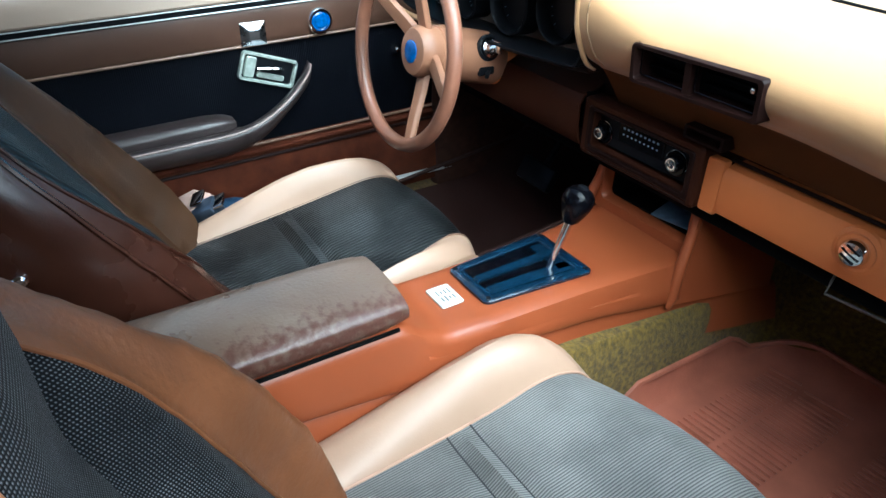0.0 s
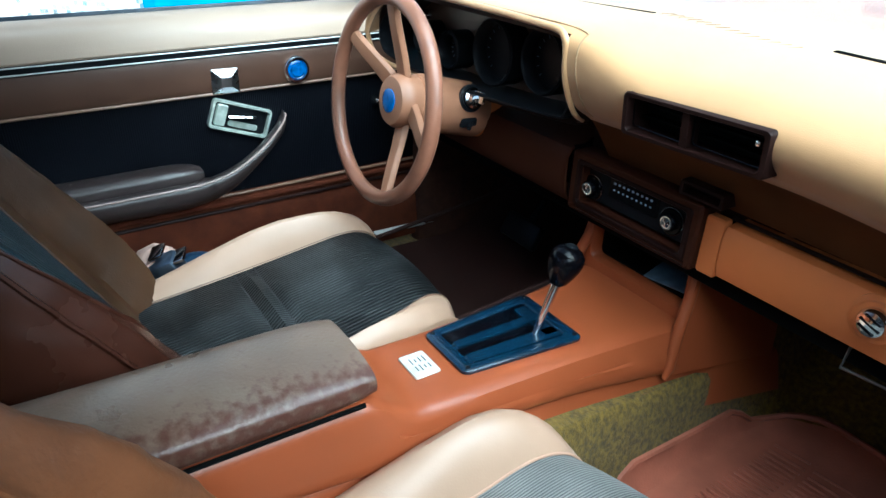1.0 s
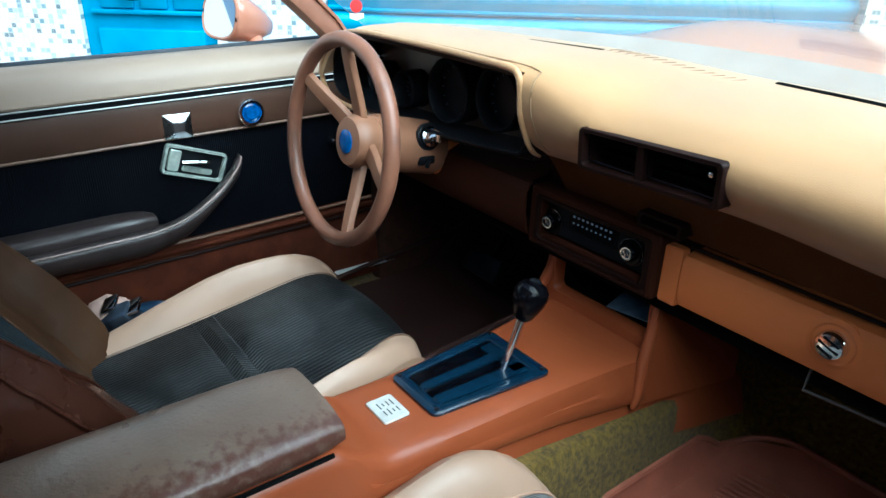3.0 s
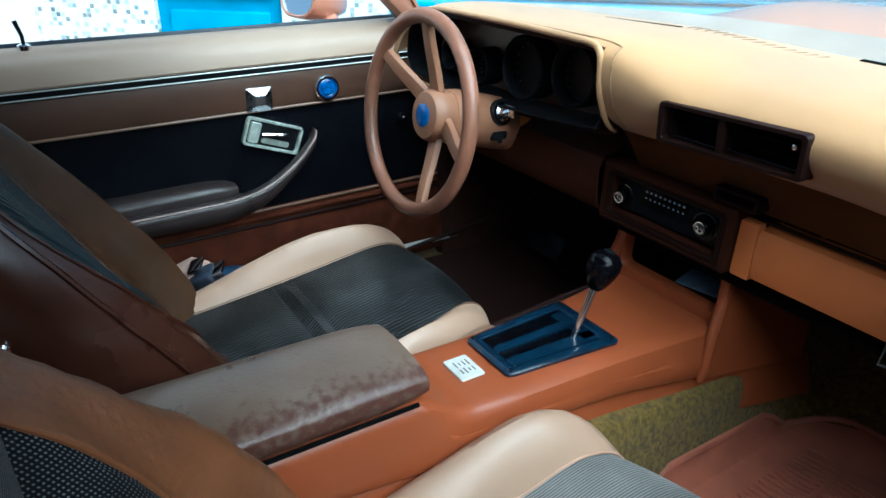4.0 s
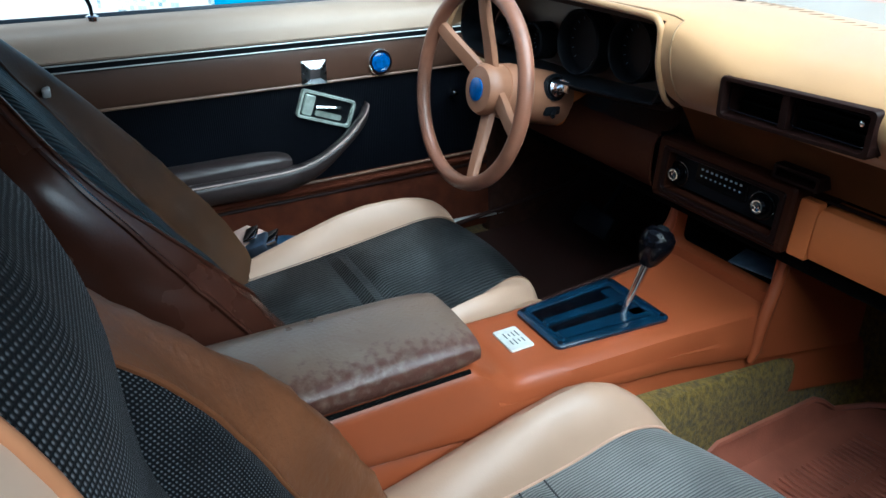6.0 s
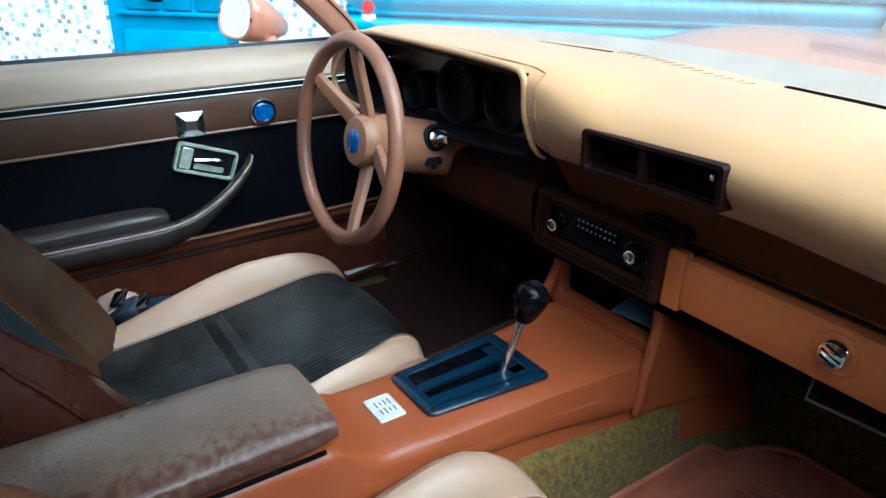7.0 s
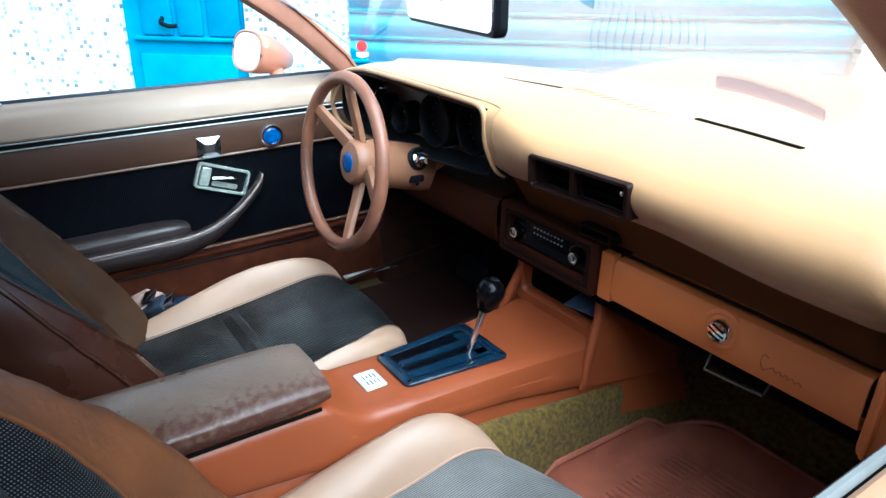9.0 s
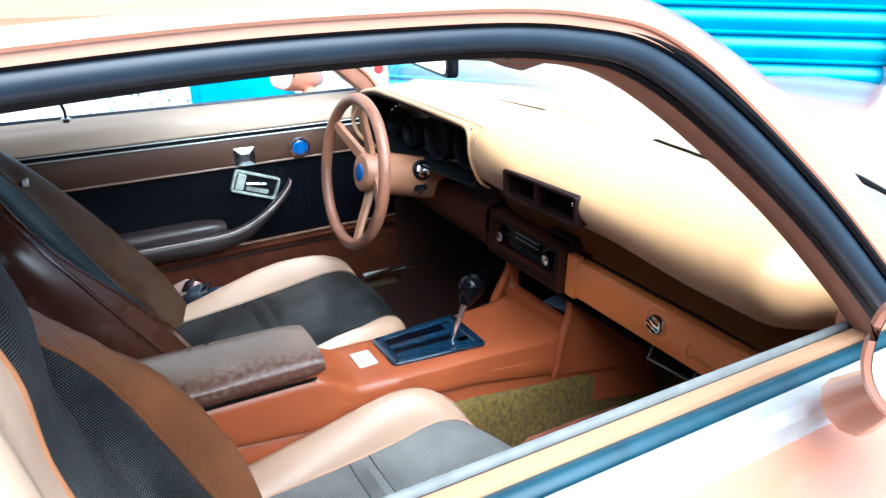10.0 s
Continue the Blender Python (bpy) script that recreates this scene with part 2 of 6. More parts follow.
headliner_cloth = material("headliner cloth", (0.30, 0.20, 0.13), 0.9, vary=0.1, bump=0.3)
pillar_trim = material("pillar trim", (0.31, 0.145, 0.092), 0.45, vary=0.1, bump=0.15)
paint = material("orange car paint", (0.60, 0.275, 0.17), 0.30, vary=0.07, scale=3, coat=1.0)
paint_sill = material("tan door sill", (0.42, 0.235, 0.13), 0.4, vary=0.08, scale=6)
strip_grey = material("pale grey window strip", (0.20, 0.21, 0.205), 0.5, vary=0.15, scale=40, spec=0.2)
slot_rubber = material("teal-black slot rubber", (0.010, 0.055, 0.085), 0.4, vary=0.25, scale=30)
rubber = material("dark weatherstrip", (0.016, 0.028, 0.044), 0.40, vary=0.25, scale=20)
cowl_grey = material("grey windshield sealer", (0.36, 0.355, 0.34), 0.9, vary=0.1, scale=12, spec=0.1)
mirror_silver = material("mirror silver", (0.92, 0.93, 0.93), 0.02, metal=1.0, vary=0.01)
clear_glass = glass("window glass", (0.97, 1.0, 0.99))
clear_glass.node_tree.nodes["Principled BSDF"].inputs["IOR"].default_value = 1.11
windshield_glass = glass("windshield glass", (0.98, 1.0, 1.0))
windshield_glass.node_tree.nodes["Principled BSDF"].inputs["IOR"].default_value = 1.17
# The film adds the veil of the bright dash mirrored in the windshield.
veiled(windshield_glass, 0.04)
shutter_blue = material("blue shutter paint", (0.02, 0.33, 0.55), 0.4, vary=0.1, scale=5, bump=0.05, stain=0.25, stain_colour=(0.02, 0.2, 0.36), stain_scale=4)
door_blue = material("blue door paint", (0.01, 0.30, 0.52), 0.35, vary=0.1, scale=8, stain=0.3, stain_colour=(0.01, 0.2, 0.38))
wall_white = material("white wall plaster", (0.80, 0.80, 0.77), 0.85, vary=0.05, scale=4, bump=0.3, bump_scale=60)
wall_mosaic = mosaic("mosaic wall tiles", 0.022)
asphalt = material("asphalt", (0.05, 0.05, 0.05), 0.9, vary=0.3, scale=40, bump=0.8, bump_scale=120)
concrete = material("pavement concrete", (0.30, 0.29, 0.27), 0.9, vary=0.15, scale=12, bump=0.5, bump_scale=90)
red_plastic = material("red sticker", (0.65, 0.03, 0.03), 0.4, vary=0.1)
white_plastic = material("white sticker", (0.8, 0.8, 0.8), 0.4, vary=0.05)
radio_print = material("radio dial print", (0.34, 0.46, 0.56), 0.5, vary=0.1)
dial_print = material("dial print", (0.18, 0.24, 0.30), 0.5, vary=0.1)


# ---- mesh helpers ----
def V(*a):
    return Vector(a)


def smooth(pts, n):
    """Catmull-Rom through pts, n points."""
    pts = [Vector(p) for p in pts]
    ext = [2 * pts[0] - pts[1], *pts, 2 * pts[-1] - pts[-2]]
    out = []
    for i in range(n):
        u = i / (n - 1) * (len(pts) - 1)
        k = min(int(u), len(pts) - 2)
        f = u - k
        a, b, c, d = ext[k:k + 4]
        out.append(0.5 * ((2 * b) + (c - a) * f + (2 * a - 5 * b + 4 * c - d) * f * f + (3 * b - a - 3 * c + d) * f ** 3))
    return out


def lerp_table(table, x):
    if x <= table[0][0]:
        return table[0][1]
    for (a, p), (b, q) in zip(table, table[1:]):
        if x <= b:
            f = (x - a) / (b - a)
            f = f * f * (3 - 2 * f)
            return p + (q - p) * f
    return table[-1][1]


def curve_table(table, x):
    """A smooth curve through the table's points."""
    n = len(table)
    if x <= table[0][0]:
        return table[0][1]
    for i in range(n - 1):
        (a, p), (b, q) = table[i], table[i + 1]
        if x <= b:
            m0 = (q - table[max(i - 1, 0)][1]) / (b - table[max(i - 1, 0)][0])
            m1 = (table[min(i + 2, n - 1)][1] - p) / (table[min(i + 2, n - 1)][0] - a)
            f, h = (x - a) / (b - a), b - a
            return p * (1 + 2 * f) * (1 - f) ** 2 + q * f * f * (3 - 2 * f) + h * (m0 * f * (1 - f) ** 2 - m1 * f * f * (1 - f))
    return table[-1][1]


def line_table(table, x):
    for (a, p), (b, q) in zip(table, table[1:]):
        if x <= b or (b, q) == table[-1]:
            return p + (q - p) * max(0.0, min(1.0, (x - a) / (b - a)))


def sheet(rows, closed_u=False, closed_v=False, caps=False, bm=None):
    """Quads over rows of points. closed_v: each row is a ring; caps: fill the first and last ring."""
    bm = bm or bmesh.new()
    vs = [[bm.verts.new(p) for p in r] for r in rows]
    nu, nv = len(vs), len(vs[0])
    for i in range(nu if closed_u else nu - 1):
        for j in range(nv if closed_v else nv - 1):
            a, b, c, d = vs[i][j], vs[(i + 1) % nu][j], vs[(i + 1) % nu][(j + 1) % nv], vs[i][(j + 1) % nv]
            bm.faces.new((a, b, c, d))
    if caps:
        bm.faces.new(vs[0][::-1])
        bm.faces.new(vs[-1])
    return bm


def tube(path, r, n=10, closed=False, flat=1.0, up=(0, 0, 1), bm=None):
    """A round or flattened tube along a path; r one radius or one for each point."""
    path = [Vector(p) for p in path]
    rs = r if isinstance(r, (list, tuple)) else [r] * len(path)
    rows = []
    for i, p in enumerate(path):
        if closed:
            t = path[(i + 1) % len(path)] - path[i - 1]
        else:
            t = path[min(i + 1, len(path) - 1)] - path[max(i - 1, 0)]
        t.normalize()
        s = t.cross(Vector(up))
        if s.length < 1e-4:
            s = t.cross(Vector((1, 0, 0)))
        s.normalize()
        w = s.cross(t)
        rows.append([p + s * (rs[i] * math.cos(a)) + w * (rs[i] * flat * math.sin(a)) for a in (2 * math.pi * k / n for k in range(n))])
    return sheet(rows, closed_u=closed, closed_v=True, caps=not closed, bm=bm)


def revolve(profile, at, axis, n=24, bm=None):
    """A solid turned about an axis through 'at'; profile rows of (radius, height along the axis)."""
    axis = Vector(axis).normalized()
    s = axis.orthogonal().normalized()
    w = axis.cross(s)
    at = Vector(at)
    rows = []
    for r, h in profile:
        r = max(r, 1e-5)
        rows.append([at + axis * h + (s * math.cos(a) + w * math.sin(a)) * r for a in (2 * math.pi * k / n for k in range(n))])
    return sheet(rows, closed_v=True, caps=True, bm=bm)


def block(centre, size, bevel=0.004, seg=2, m=None, bm=None):
    """A box with rounded edges."""
    out = bmesh.new()
    bmesh.ops.create_cube(out, size=1, matrix=Matrix.Diagonal((*size, 1)))
    if bevel:
        bmesh.ops.bevel(out, geom=out.edges[:], offset=bevel, segments=seg, profile=0.5, affect="EDGES", clamp_overlap=True)
    bmesh.ops.transform(out, matrix=Matrix.Translation(centre) @ (m or Matrix()), verts=out.verts)
    if bm is None:
        return out
    me = bpy.data.meshes.new("tmp")
    out.to_mesh(me)
    bm.from_mesh(me)
    bpy.data.meshes.remove(me)
    out.free()
    return bm


def rounded(w, h, r, n=5):
    """A rounded rectangle, as (u, v) points counter-clockwise round the middle."""
    out = []
    for cx, cy, a0 in ((w / 2 - r, h / 2 - r, 0), (-w / 2 + r, h / 2 - r, 90), (-w / 2 + r, -h / 2 + r, 180), (w / 2 - r, -h / 2 + r, 270)):
        for k in range(n):
            a = radians(a0 + 90 * k / (n - 1))
            out.append((cx + r * math.cos(a), cy + r * math.sin(a)))
    return out


def ring_frame(outer, inner, place, depth, edge=0.003):
    """A frame between two outlines of as many points; place(u, v, d) gives the point d in front of the frame's back."""
    def ring(o, d, grow=0.0):
        return [place(u * (1 + grow), v * (1 + grow), d) for u, v in o]
    mid = [((a[0] + b[0]) / 2, (a[1] + b[1]) / 2) for a, b in zip(outer, inner)]
    def toward(o, f):
        return [(u + (m[0] - u) * f, v + (m[1] - v) * f) for (u, v), m in zip(o, mid)]
    rows = [ring(outer, 0), ring(outer, depth - edge), ring(toward(outer, 0.35), depth), ring(toward(inner, 0.35), depth), ring(inner, depth - edge), ring(inner, 0)]
    return sheet(rows, closed_u=True, closed_v=True)


def plate(outline, place, depth, edge=0.002):
    """A solid plate with that outline and an eased front edge."""
    cu = sum(u for u, v in outline) / len(outline)
    cv = sum(v for u, v in outline) / len(outline)
    big = max(max(abs(u - cu), abs(v - cv)) for u, v in outline)
    f = 1 - edge / big
    small = [(cu + (u - cu) * f, cv + (v - cv) * f) for u, v in outline]
    return sheet([[place(u, v, 0) for u, v in outline], [place(u, v, depth - edge) for u, v in outline], [place(u, v, depth) for u, v in small]], closed_v=True, caps=True)


def thing(name, at, label, category, group="", kind=""):
    ob = new(name)
    ob.location = at
    ob.empty_display_size = 0.05
    return tagged(ob, label, category, group, kind)


def part(name, bm, mat, parent, label="", soft=True):
    me = bpy.data.meshes.new(name)
    bmesh.ops.recalc_face_normals(bm, faces=bm.faces)
    bm.to_mesh(me)
    bm.free()
    me.materials.append(mat)
    if soft:
        me.polygons.foreach_set("use_smooth", [True] * len(me.polygons))
        me.set_sharp_from_angle(angle=radians(40))
    ob = new(name, me)
    if parent is not None:
        ob.parent = parent
        if parent.type == "EMPTY":
            ob.matrix_parent_inverse = Matrix.Translation(-parent.location)
    if label:
        tagged(ob, label)
    return ob


def single(name, bm, mat, label, category, kind="", group="", soft=True):
    return tagged(part(name, bm, mat, None, soft=soft), label, category, group, kind)


def thick(bm, t, out=None):
    """Gives a sheet the thickness t. out: the way its shown side looks; the thickness then goes behind that side."""
    bmesh.ops.recalc_face_normals(bm, faces=bm.faces)
    if out is not None:
        way = Vector(out)
        if sum(f.normal.dot(way) * f.calc_area() for f in bm.faces) < 0:
            bmesh.ops.reverse_faces(bm, faces=bm.faces[:])
    bm.normal_update()
    verts, faces = bm.verts[:], bm.faces[:]
    rim = [(e.link_loops[0].vert, e.link_loops[0].link_loop_next.vert) for e in bm.edges if e.is_boundary]
    inner = {v: bm.verts.new(v.co - v.normal * t) for v in verts}
    for f in faces:
        bm.faces.new([inner[v] for v in reversed(f.verts)])
    for a, d in rim:
        bm.faces.new((d, a, inner[a], inner[d]))
    return bm


# ---- street and house ----
single("ground", block((0, 0, -0.05), (160, 160, 0.1), 0), asphalt, "dark grey asphalt street under the parked car", "ground", "structure", soft=False)
# the house front stands square to az 55 degrees left of the car's nose
WALL_U, WALL_N = V(0.5736, 0.8192, 0), V(0.8192, -0.5736, 0)
WALL_O = V(-2.114, 1.317, 0)
WALL_M = Matrix(((WALL_U.x, -WALL_N.x, 0, WALL_O.x), (WALL_U.y, -WALL_N.y, 0, WALL_O.y), (0, 0, 1, 0), (0, 0, 0, 1)))   # local x along the wall, y into it


def on_wall(ob):
    ob.matrix_world = WALL_M
    return ob


DOOR_L, DOOR_R, SHUT_L, SHUT_R = -1.655, -1.035, -0.517, 2.06


def wall_piece(name, x0, x1, z0, z1, mat, label, y=0.0):
    return on_wall(single(name, block(((x0 + x1) / 2, y + 0.1, (z0 + z1) / 2), (x1 - x0, 0.2, z1 - z0), 0), mat, label, "wall", "structure", soft=False))


wall_piece("wall_white", -24.0, -2.26, 0.0, 3.6, wall_white, "sunlit white plastered house wall")
wall_piece("wall_mosaic_left", -2.26, DOOR_L, 0.0, 3.6, wall_mosaic, "white mosaic tile wall beside the blue door")
wall_piece("wall_pier", DOOR_R, SHUT_L, 0.0, 3.6, wall_mosaic, "white mosaic tile pier between door and shutter")
wall_piece("wall_over_door", DOOR_L, DOOR_R, 2.15, 3.6, wall_mosaic, "white mosaic tile wall over the blue door")
wall_piece("wall_over_shutter", SHUT_L, SHUT_R, 2.7, 3.6, wall_mosaic, "white mosaic tile wall over the shutter")
wall_piece("wall_mosaic_right", SHUT_R, 2.7, 0.0, 3.6, wall_mosaic, "white mosaic tile pier beside the shutter")
wall_piece("wall_right", 2.7, 9.0, 0.0, 3.6, wall_white, "white plastered house wall")
on_wall(single("pavement", block((-7.5, -0.22, 0.06), (33, 0.44, 0.12), 0.01), concrete, "pale concrete pavement along the house", "pavement", "structure"))


def house_door():
    d = thing("house_door", (0, 0, 0), "blue painted panelled house door with a dark lever", "door")
    w = DOOR_R - DOOR_L
    cx = (DOOR_L + DOOR_R) / 2
    part("leaf", block((cx, 0.06, 1.13), (w, 0.05, 2.02), 0.003), door_blue, d)
    for x0, x1 in ((DOOR_L + 0.09, -1.41), (-1.385, -1.255), (-1.23, DOOR_R - 0.03)):
        part("panel", block(((x0 + x1) / 2, 0.03, 1.27), (x1 - x0, 0.03, 0.98), 0.012), door_blue, d)
    part("rail", block((cx, 0.026, 0.765), (w - 0.09, 0.035, 0.02), 0.006), door_blue, d)
    part("lower_panel", block((cx, 0.031, 0.44), (w - 0.12, 0.03, 0.5), 0.012), door_blue, d)
    lev = part("lever", tube(smooth([(-1.455, 0.02, 0.865), (-1.45, -0.02, 0.845), (-1.41, -0.028, 0.83), (-1.37, -0.025, 0.832)], 10), 0.011, 8), black_plastic, d, "dark door lever")
    part("rosette", revolve([(0.022, 0), (0.022, 0.008), (0.016, 0.012)], (-1.455, 0.03, 0.865), (0, -1, 0), 16), black_plastic, lev)
    d.matrix_world = WALL_M
    for c in d.children:
        c.matrix_parent_inverse = Matrix()


house_door()


def roller_shutter():
    s = thing("roller_shutter", (0, 0, 0), "closed blue corrugated roller shutter of a garage", "shutter")
    pitch = 0.135
    z = 0.12
    while z < 2.66:
        prof = [(0.085, 0.0), (0.060, 0.006), (0.056, 0.016), (0.072, 0.024), (0.066, 0.036), (0.052, 0.06), (0.048, 0.08), (0.052, 0.10), (0.066, 0.118), (0.085, pitch)]
        rows = [[V(x, y, z + dz) for y, dz in prof] for x in (SHUT_L + 0.002, (SHUT_L + SHUT_R) / 2, SHUT_R - 0.002)]
        part("slat", thick(sheet(rows), 0.002), shutter_blue, s)
        z += pitch
    s.matrix_world = WALL_M
    for c in s.children:
        c.matrix_parent_inverse = Matrix()


roller_shutter()


# ---- car body ----
def hood_height(x, y):
    ax = abs(x)
    rise = min(1, max(0, (y - 0.37) / 0.35))
    rise = rise * rise * (3 - 2 * rise)
    z = 0.925 + 0.030 * rise - 0.05 * max(0, y - 0.45) ** 1.3 - 0.10 * (ax / 0.85) ** 3
    f = min(1, max(0, (ax - 0.22) / 0.28))
    bulge = (0.012 + 0.030 * rise) * (1 - f * f * (3 - 2 * f))
    return z + bulge * min(1, max(0, (1.55 - y) / 0.3))


body = thing("car", (0, 0, 0.2), "orange two-door coupe with open side windows", "car")
ys = [0.37 + i * (1.72 - 0.37) / 26 for i in range(27)]
xs = [-0.72 + i * 1.44 / 40 for i in range(41)]
part("hood", thick(sheet([[V(x, y, hood_height(x, y)) for x in xs] for y in ys]), 0.012, (0, 0, 1)), paint, body, "orange hood with a raised centre")
for sgn in (-1, 1):
    prof = [(0.725, 0.0), (0.80, -0.012), (0.86, -0.05), (0.90, -0.14), (0.91, -0.30), (0.89, -0.55)]
    rows = []
    for i in range(30):
        y = 0.12 + i * (1.75 - 0.12) / 29
        rows.append([V(sgn * x, y, hood_height(0.72, max(y, 0.37)) + dz) for x, dz in prof])
    part("fender", thick(sheet(rows), 0.01, (sgn, 0, 1)), paint, body)
    for k in range(5):
        part("fender_louver", block((sgn * 0.83, 0.62 + 0.06 * k, hood_height(0.72, 0.62 + 0.06 * k) - 0.026), (0.085, 0.02, 0.008), 0.003, m=Matrix.Rotation(radians(sgn * 20), 4, "Y")), paint, body)
part("nose_panel", thick(sheet([[V(x, 1.74 + dy - 0.18 * (abs(x) / 0.9) ** 2, hood_height(min(abs(x), 0.72), 1.7) - 0.01 - dz) for x in [-0.9 + 0.06 * i for i in range(31)]] for dy, dz in ((-0.03, 0), (0.06, 0.03), (0.10, 0.12), (0.09, 0.4))]), 0.01), paint, body)
part("cowl_panel", thick(sheet([[V(x, y - 0.10 * (abs(x) / 0.70) ** 2.5, z) for x in [-0.70 + 0.05 * i for i in range(29)]] for y, z in ((0.285, 0.935), (0.32, 0.93), (0.39, 0.915), (0.40, 0.87))]), 0.006), paint, body)

# roof: outer skin over the headliner
ROOF = [(-1.58, 1.125), (-1.5, 1.15), (-1.2, 1.215), (-0.9, 1.245), (-0.6, 1.25), (-0.42, 1.235)]
rows = []
for y, zc in ROOF:
    half = 0.60 + 0.03 * min(1, (y + 1.75) / 0.8)
    rows.append([V(half * s, y, zc + 0.02 * (1 - s * s) - 0.035 * abs(s) ** 6) for s in [-1 + i / 12 for i in range(25)]])
part("roof_skin", thick(sheet(rows), 0.012, (0, 0, 1)), paint, body, "sunlit orange roof skin")

SEAL_R = smooth([(0.60, -1.55, 1.065), (0.615, -1.1, 1.145), (0.622, -0.72, 1.187), (0.622, -0.55, 1.198), (0.620, -0.42, 1.196), (0.626, -0.33, 1.171), (0.650, -0.195, 1.075), (0.685, -0.10, 0.98), (0.71, -0.03, 0.90)], 60)
SEAL_L = [V(-p.x - 0.06 * max(0, min(1, (1.2 - p.z) / 0.25)), p.y + 0.10 * max(0, min(1, (1.2 - p.z) / 0.25)), p.z - 0.02) for p in SEAL_R]
for side, pth in ((1, SEAL_R), (-1, SEAL_L)):
    part("door_seal", tube([p + V(side * 0.004, 0, 0.0) for p in pth], [0.0095 + 0.0030 * max(0.0, min(1.0, (p.y + 0.45) / 0.2)) for p in pth], 12, flat=0.9), rubber, body, "dark rubber door weatherstrip")
    part("seal_lip", tube([p + V(side * -0.008, 0.0, -0.010) for p in pth], 0.004, 6), black_plastic, body, "black inner lip of the weatherstrip")
    part("seal_groove", tube([p + V(side * (0.009 + 0.004 * max(0.0, min(1.0, (p.y + 0.45) / 0.2))), 0.004, 0.008 + 0.004 * max(0.0, min(1.0, (p.y + 0.45) / 0.2))) for p in pth], 0.0035, 6), black_plastic, body, "black gap beside the weatherstrip")
    part("drip_rail", tube([p + V(side * 0.0145, 0.006, 0.0155) for p in pth], 0.0022, 6), paint, body, "thin orange drip rail")
    # outer skin of roof side and pillar
    deep = 1.0 if side > 0 else 0.35      # how far the pillar reaches forward
    rows = []
    for p in pth:
        slope = max(0.0, min(1.0, (1.20 - p.z) / 0.1)) if p.y > -0.5 else 0.0
        rows.append([p + V(side * 0.014, (0.004 + 0.004 * slope) * deep, 0.008), p + V(side * 0.013, (0.009 + 0.012 * slope) * deep, 0.018), p + V(side * 0.006, (0.012 + 0.02 * slope) * deep, 0.024 + 0.004 * slope), p + V(side * -0.012, (0.02 + 0.024 * slope) * deep, 0.030 + 0.010 * slope), p + V(side * -0.035, (0.03 + 0.028 * slope) * deep, 0.028 + 0.002 * slope)])
    part("roof_side", thick(sheet(rows), 0.006, (side, 0, 1)), paint, body)
    k, wide = 28, 0.050 if side > 0 else 0.030
    rows = []
    for p in pth[k:]:
        rows.append([p + V(side * -0.008, 0.0, -0.008), p + V(side * -0.016, -0.004, -0.013), p + V(side * -wide * 0.65, -0.003, -0.014), p + V(side * -wide, 0.006 * deep, -0.009), p + V(side * -wide * 1.08, 0.026 * deep, 0.0), p + V(side * -wide * 0.8, 0.05 * deep, 0.022)])
    part("pillar_trim", thick(sheet(rows), 0.003), pillar_trim, body, "brown moulded windshield pillar trim")

part("pillar_foot", block((0.640, 0.060, 0.84), (0.085, 0.10, 0.19), 0.03, 3), pillar_trim, body, "brown trim at the foot of the pillar")
# windshield, held between the pillars
WS = []
for i in range(13):
    f = i / 12
    row = []
    for j in range(25):
        s = -1 + j / 12
        half = 0.665 + (0.585 - 0.665) * f
        y0, y1 = 0.305 - 0.20 * abs(s) ** 2.4, -0.37 - 0.03 * abs(s) ** 2
        row.append(V(half * s, y0 + (y1 - y0) * f + 0.03 * math.sin(math.pi * f), 0.942 + 0.268 * f - 0.019 * abs(s) ** 2 + 0.012 * math.sin(math.pi * f)))
    WS.append(row)
wsg = part("windshield", thick(sheet(WS), 0.005, (0, 0, -1)), windshield_glass, body, "raked windshield glass")
wsg.visible_shadow = False
part("windshield_sealer", thick(sheet([[p + V(0, dy, dz) for p in WS[0]] for dy, dz in ((-0.012, 0.004), (0.004, 0.014), (0.026, 0.025), (0.046, 0.033), (0.056, 0.029))]), 0.004, (0, -0.3, 1)), cowl_grey, body, "grey band along the windshield base")
part("header_rail", tube([p + V(0, -0.02, -0.006) for p in WS[-1]], 0.022, 8, flat=0.6), pillar_trim, body)
arm = part("wiper", tube(smooth([(0.36, 0.40, 0.935), (0.42, 0.36, 0.945), (0.60, 0.24, 0.945)], 14), [0.006 - 0.003 * i / 13 for i in range(14)], 6), black_plastic, body, "black windshield wiper")
part("blade", tube([V(0.40, 0.372, 0.936), V(0.62, 0.222, 0.936)], 0.005, 6), black_plastic, arm)
for sgn, y_door, x_in in ((-1, -1.03, 0.775), (1, -1.26, 0.69)):
    prof = [(0.0, -0.012), (0.05, 0.0), (0.10, -0.03), (0.14, -0.10), (0.165, -0.25), (0.155, -0.40), (0.12, -0.60)]
    rows = []
    for i in range(25):
        y = y_door - (2.42 + y_door) * i / 24
        tuck = 0.10 * max(0, (-1.9 - y) / 0.5) ** 2
        rows.append([V(sgn * (x_in + dx - tuck), y, 0.915 + dz - 0.04 * tuck) for dx, dz in prof])
    part("quarter_panel", thick(sheet(rows), 0.01, (sgn, 0, 1)), paint, body)
    part("rear_pillar", thick(sheet([[V(sgn * (0.575 + (x_in - 0.555) * g), -1.30 - 0.28 * f - 0.62 * g * (0.35 + 0.65 * f), 1.155 - 0.03 * f - 0.245 * g * g) for f in (0, 0.33, 0.66, 1)] for g in (0, 0.25, 0.5, 0.75, 1)]), 0.02, (sgn, 0, 1)), paint, body)
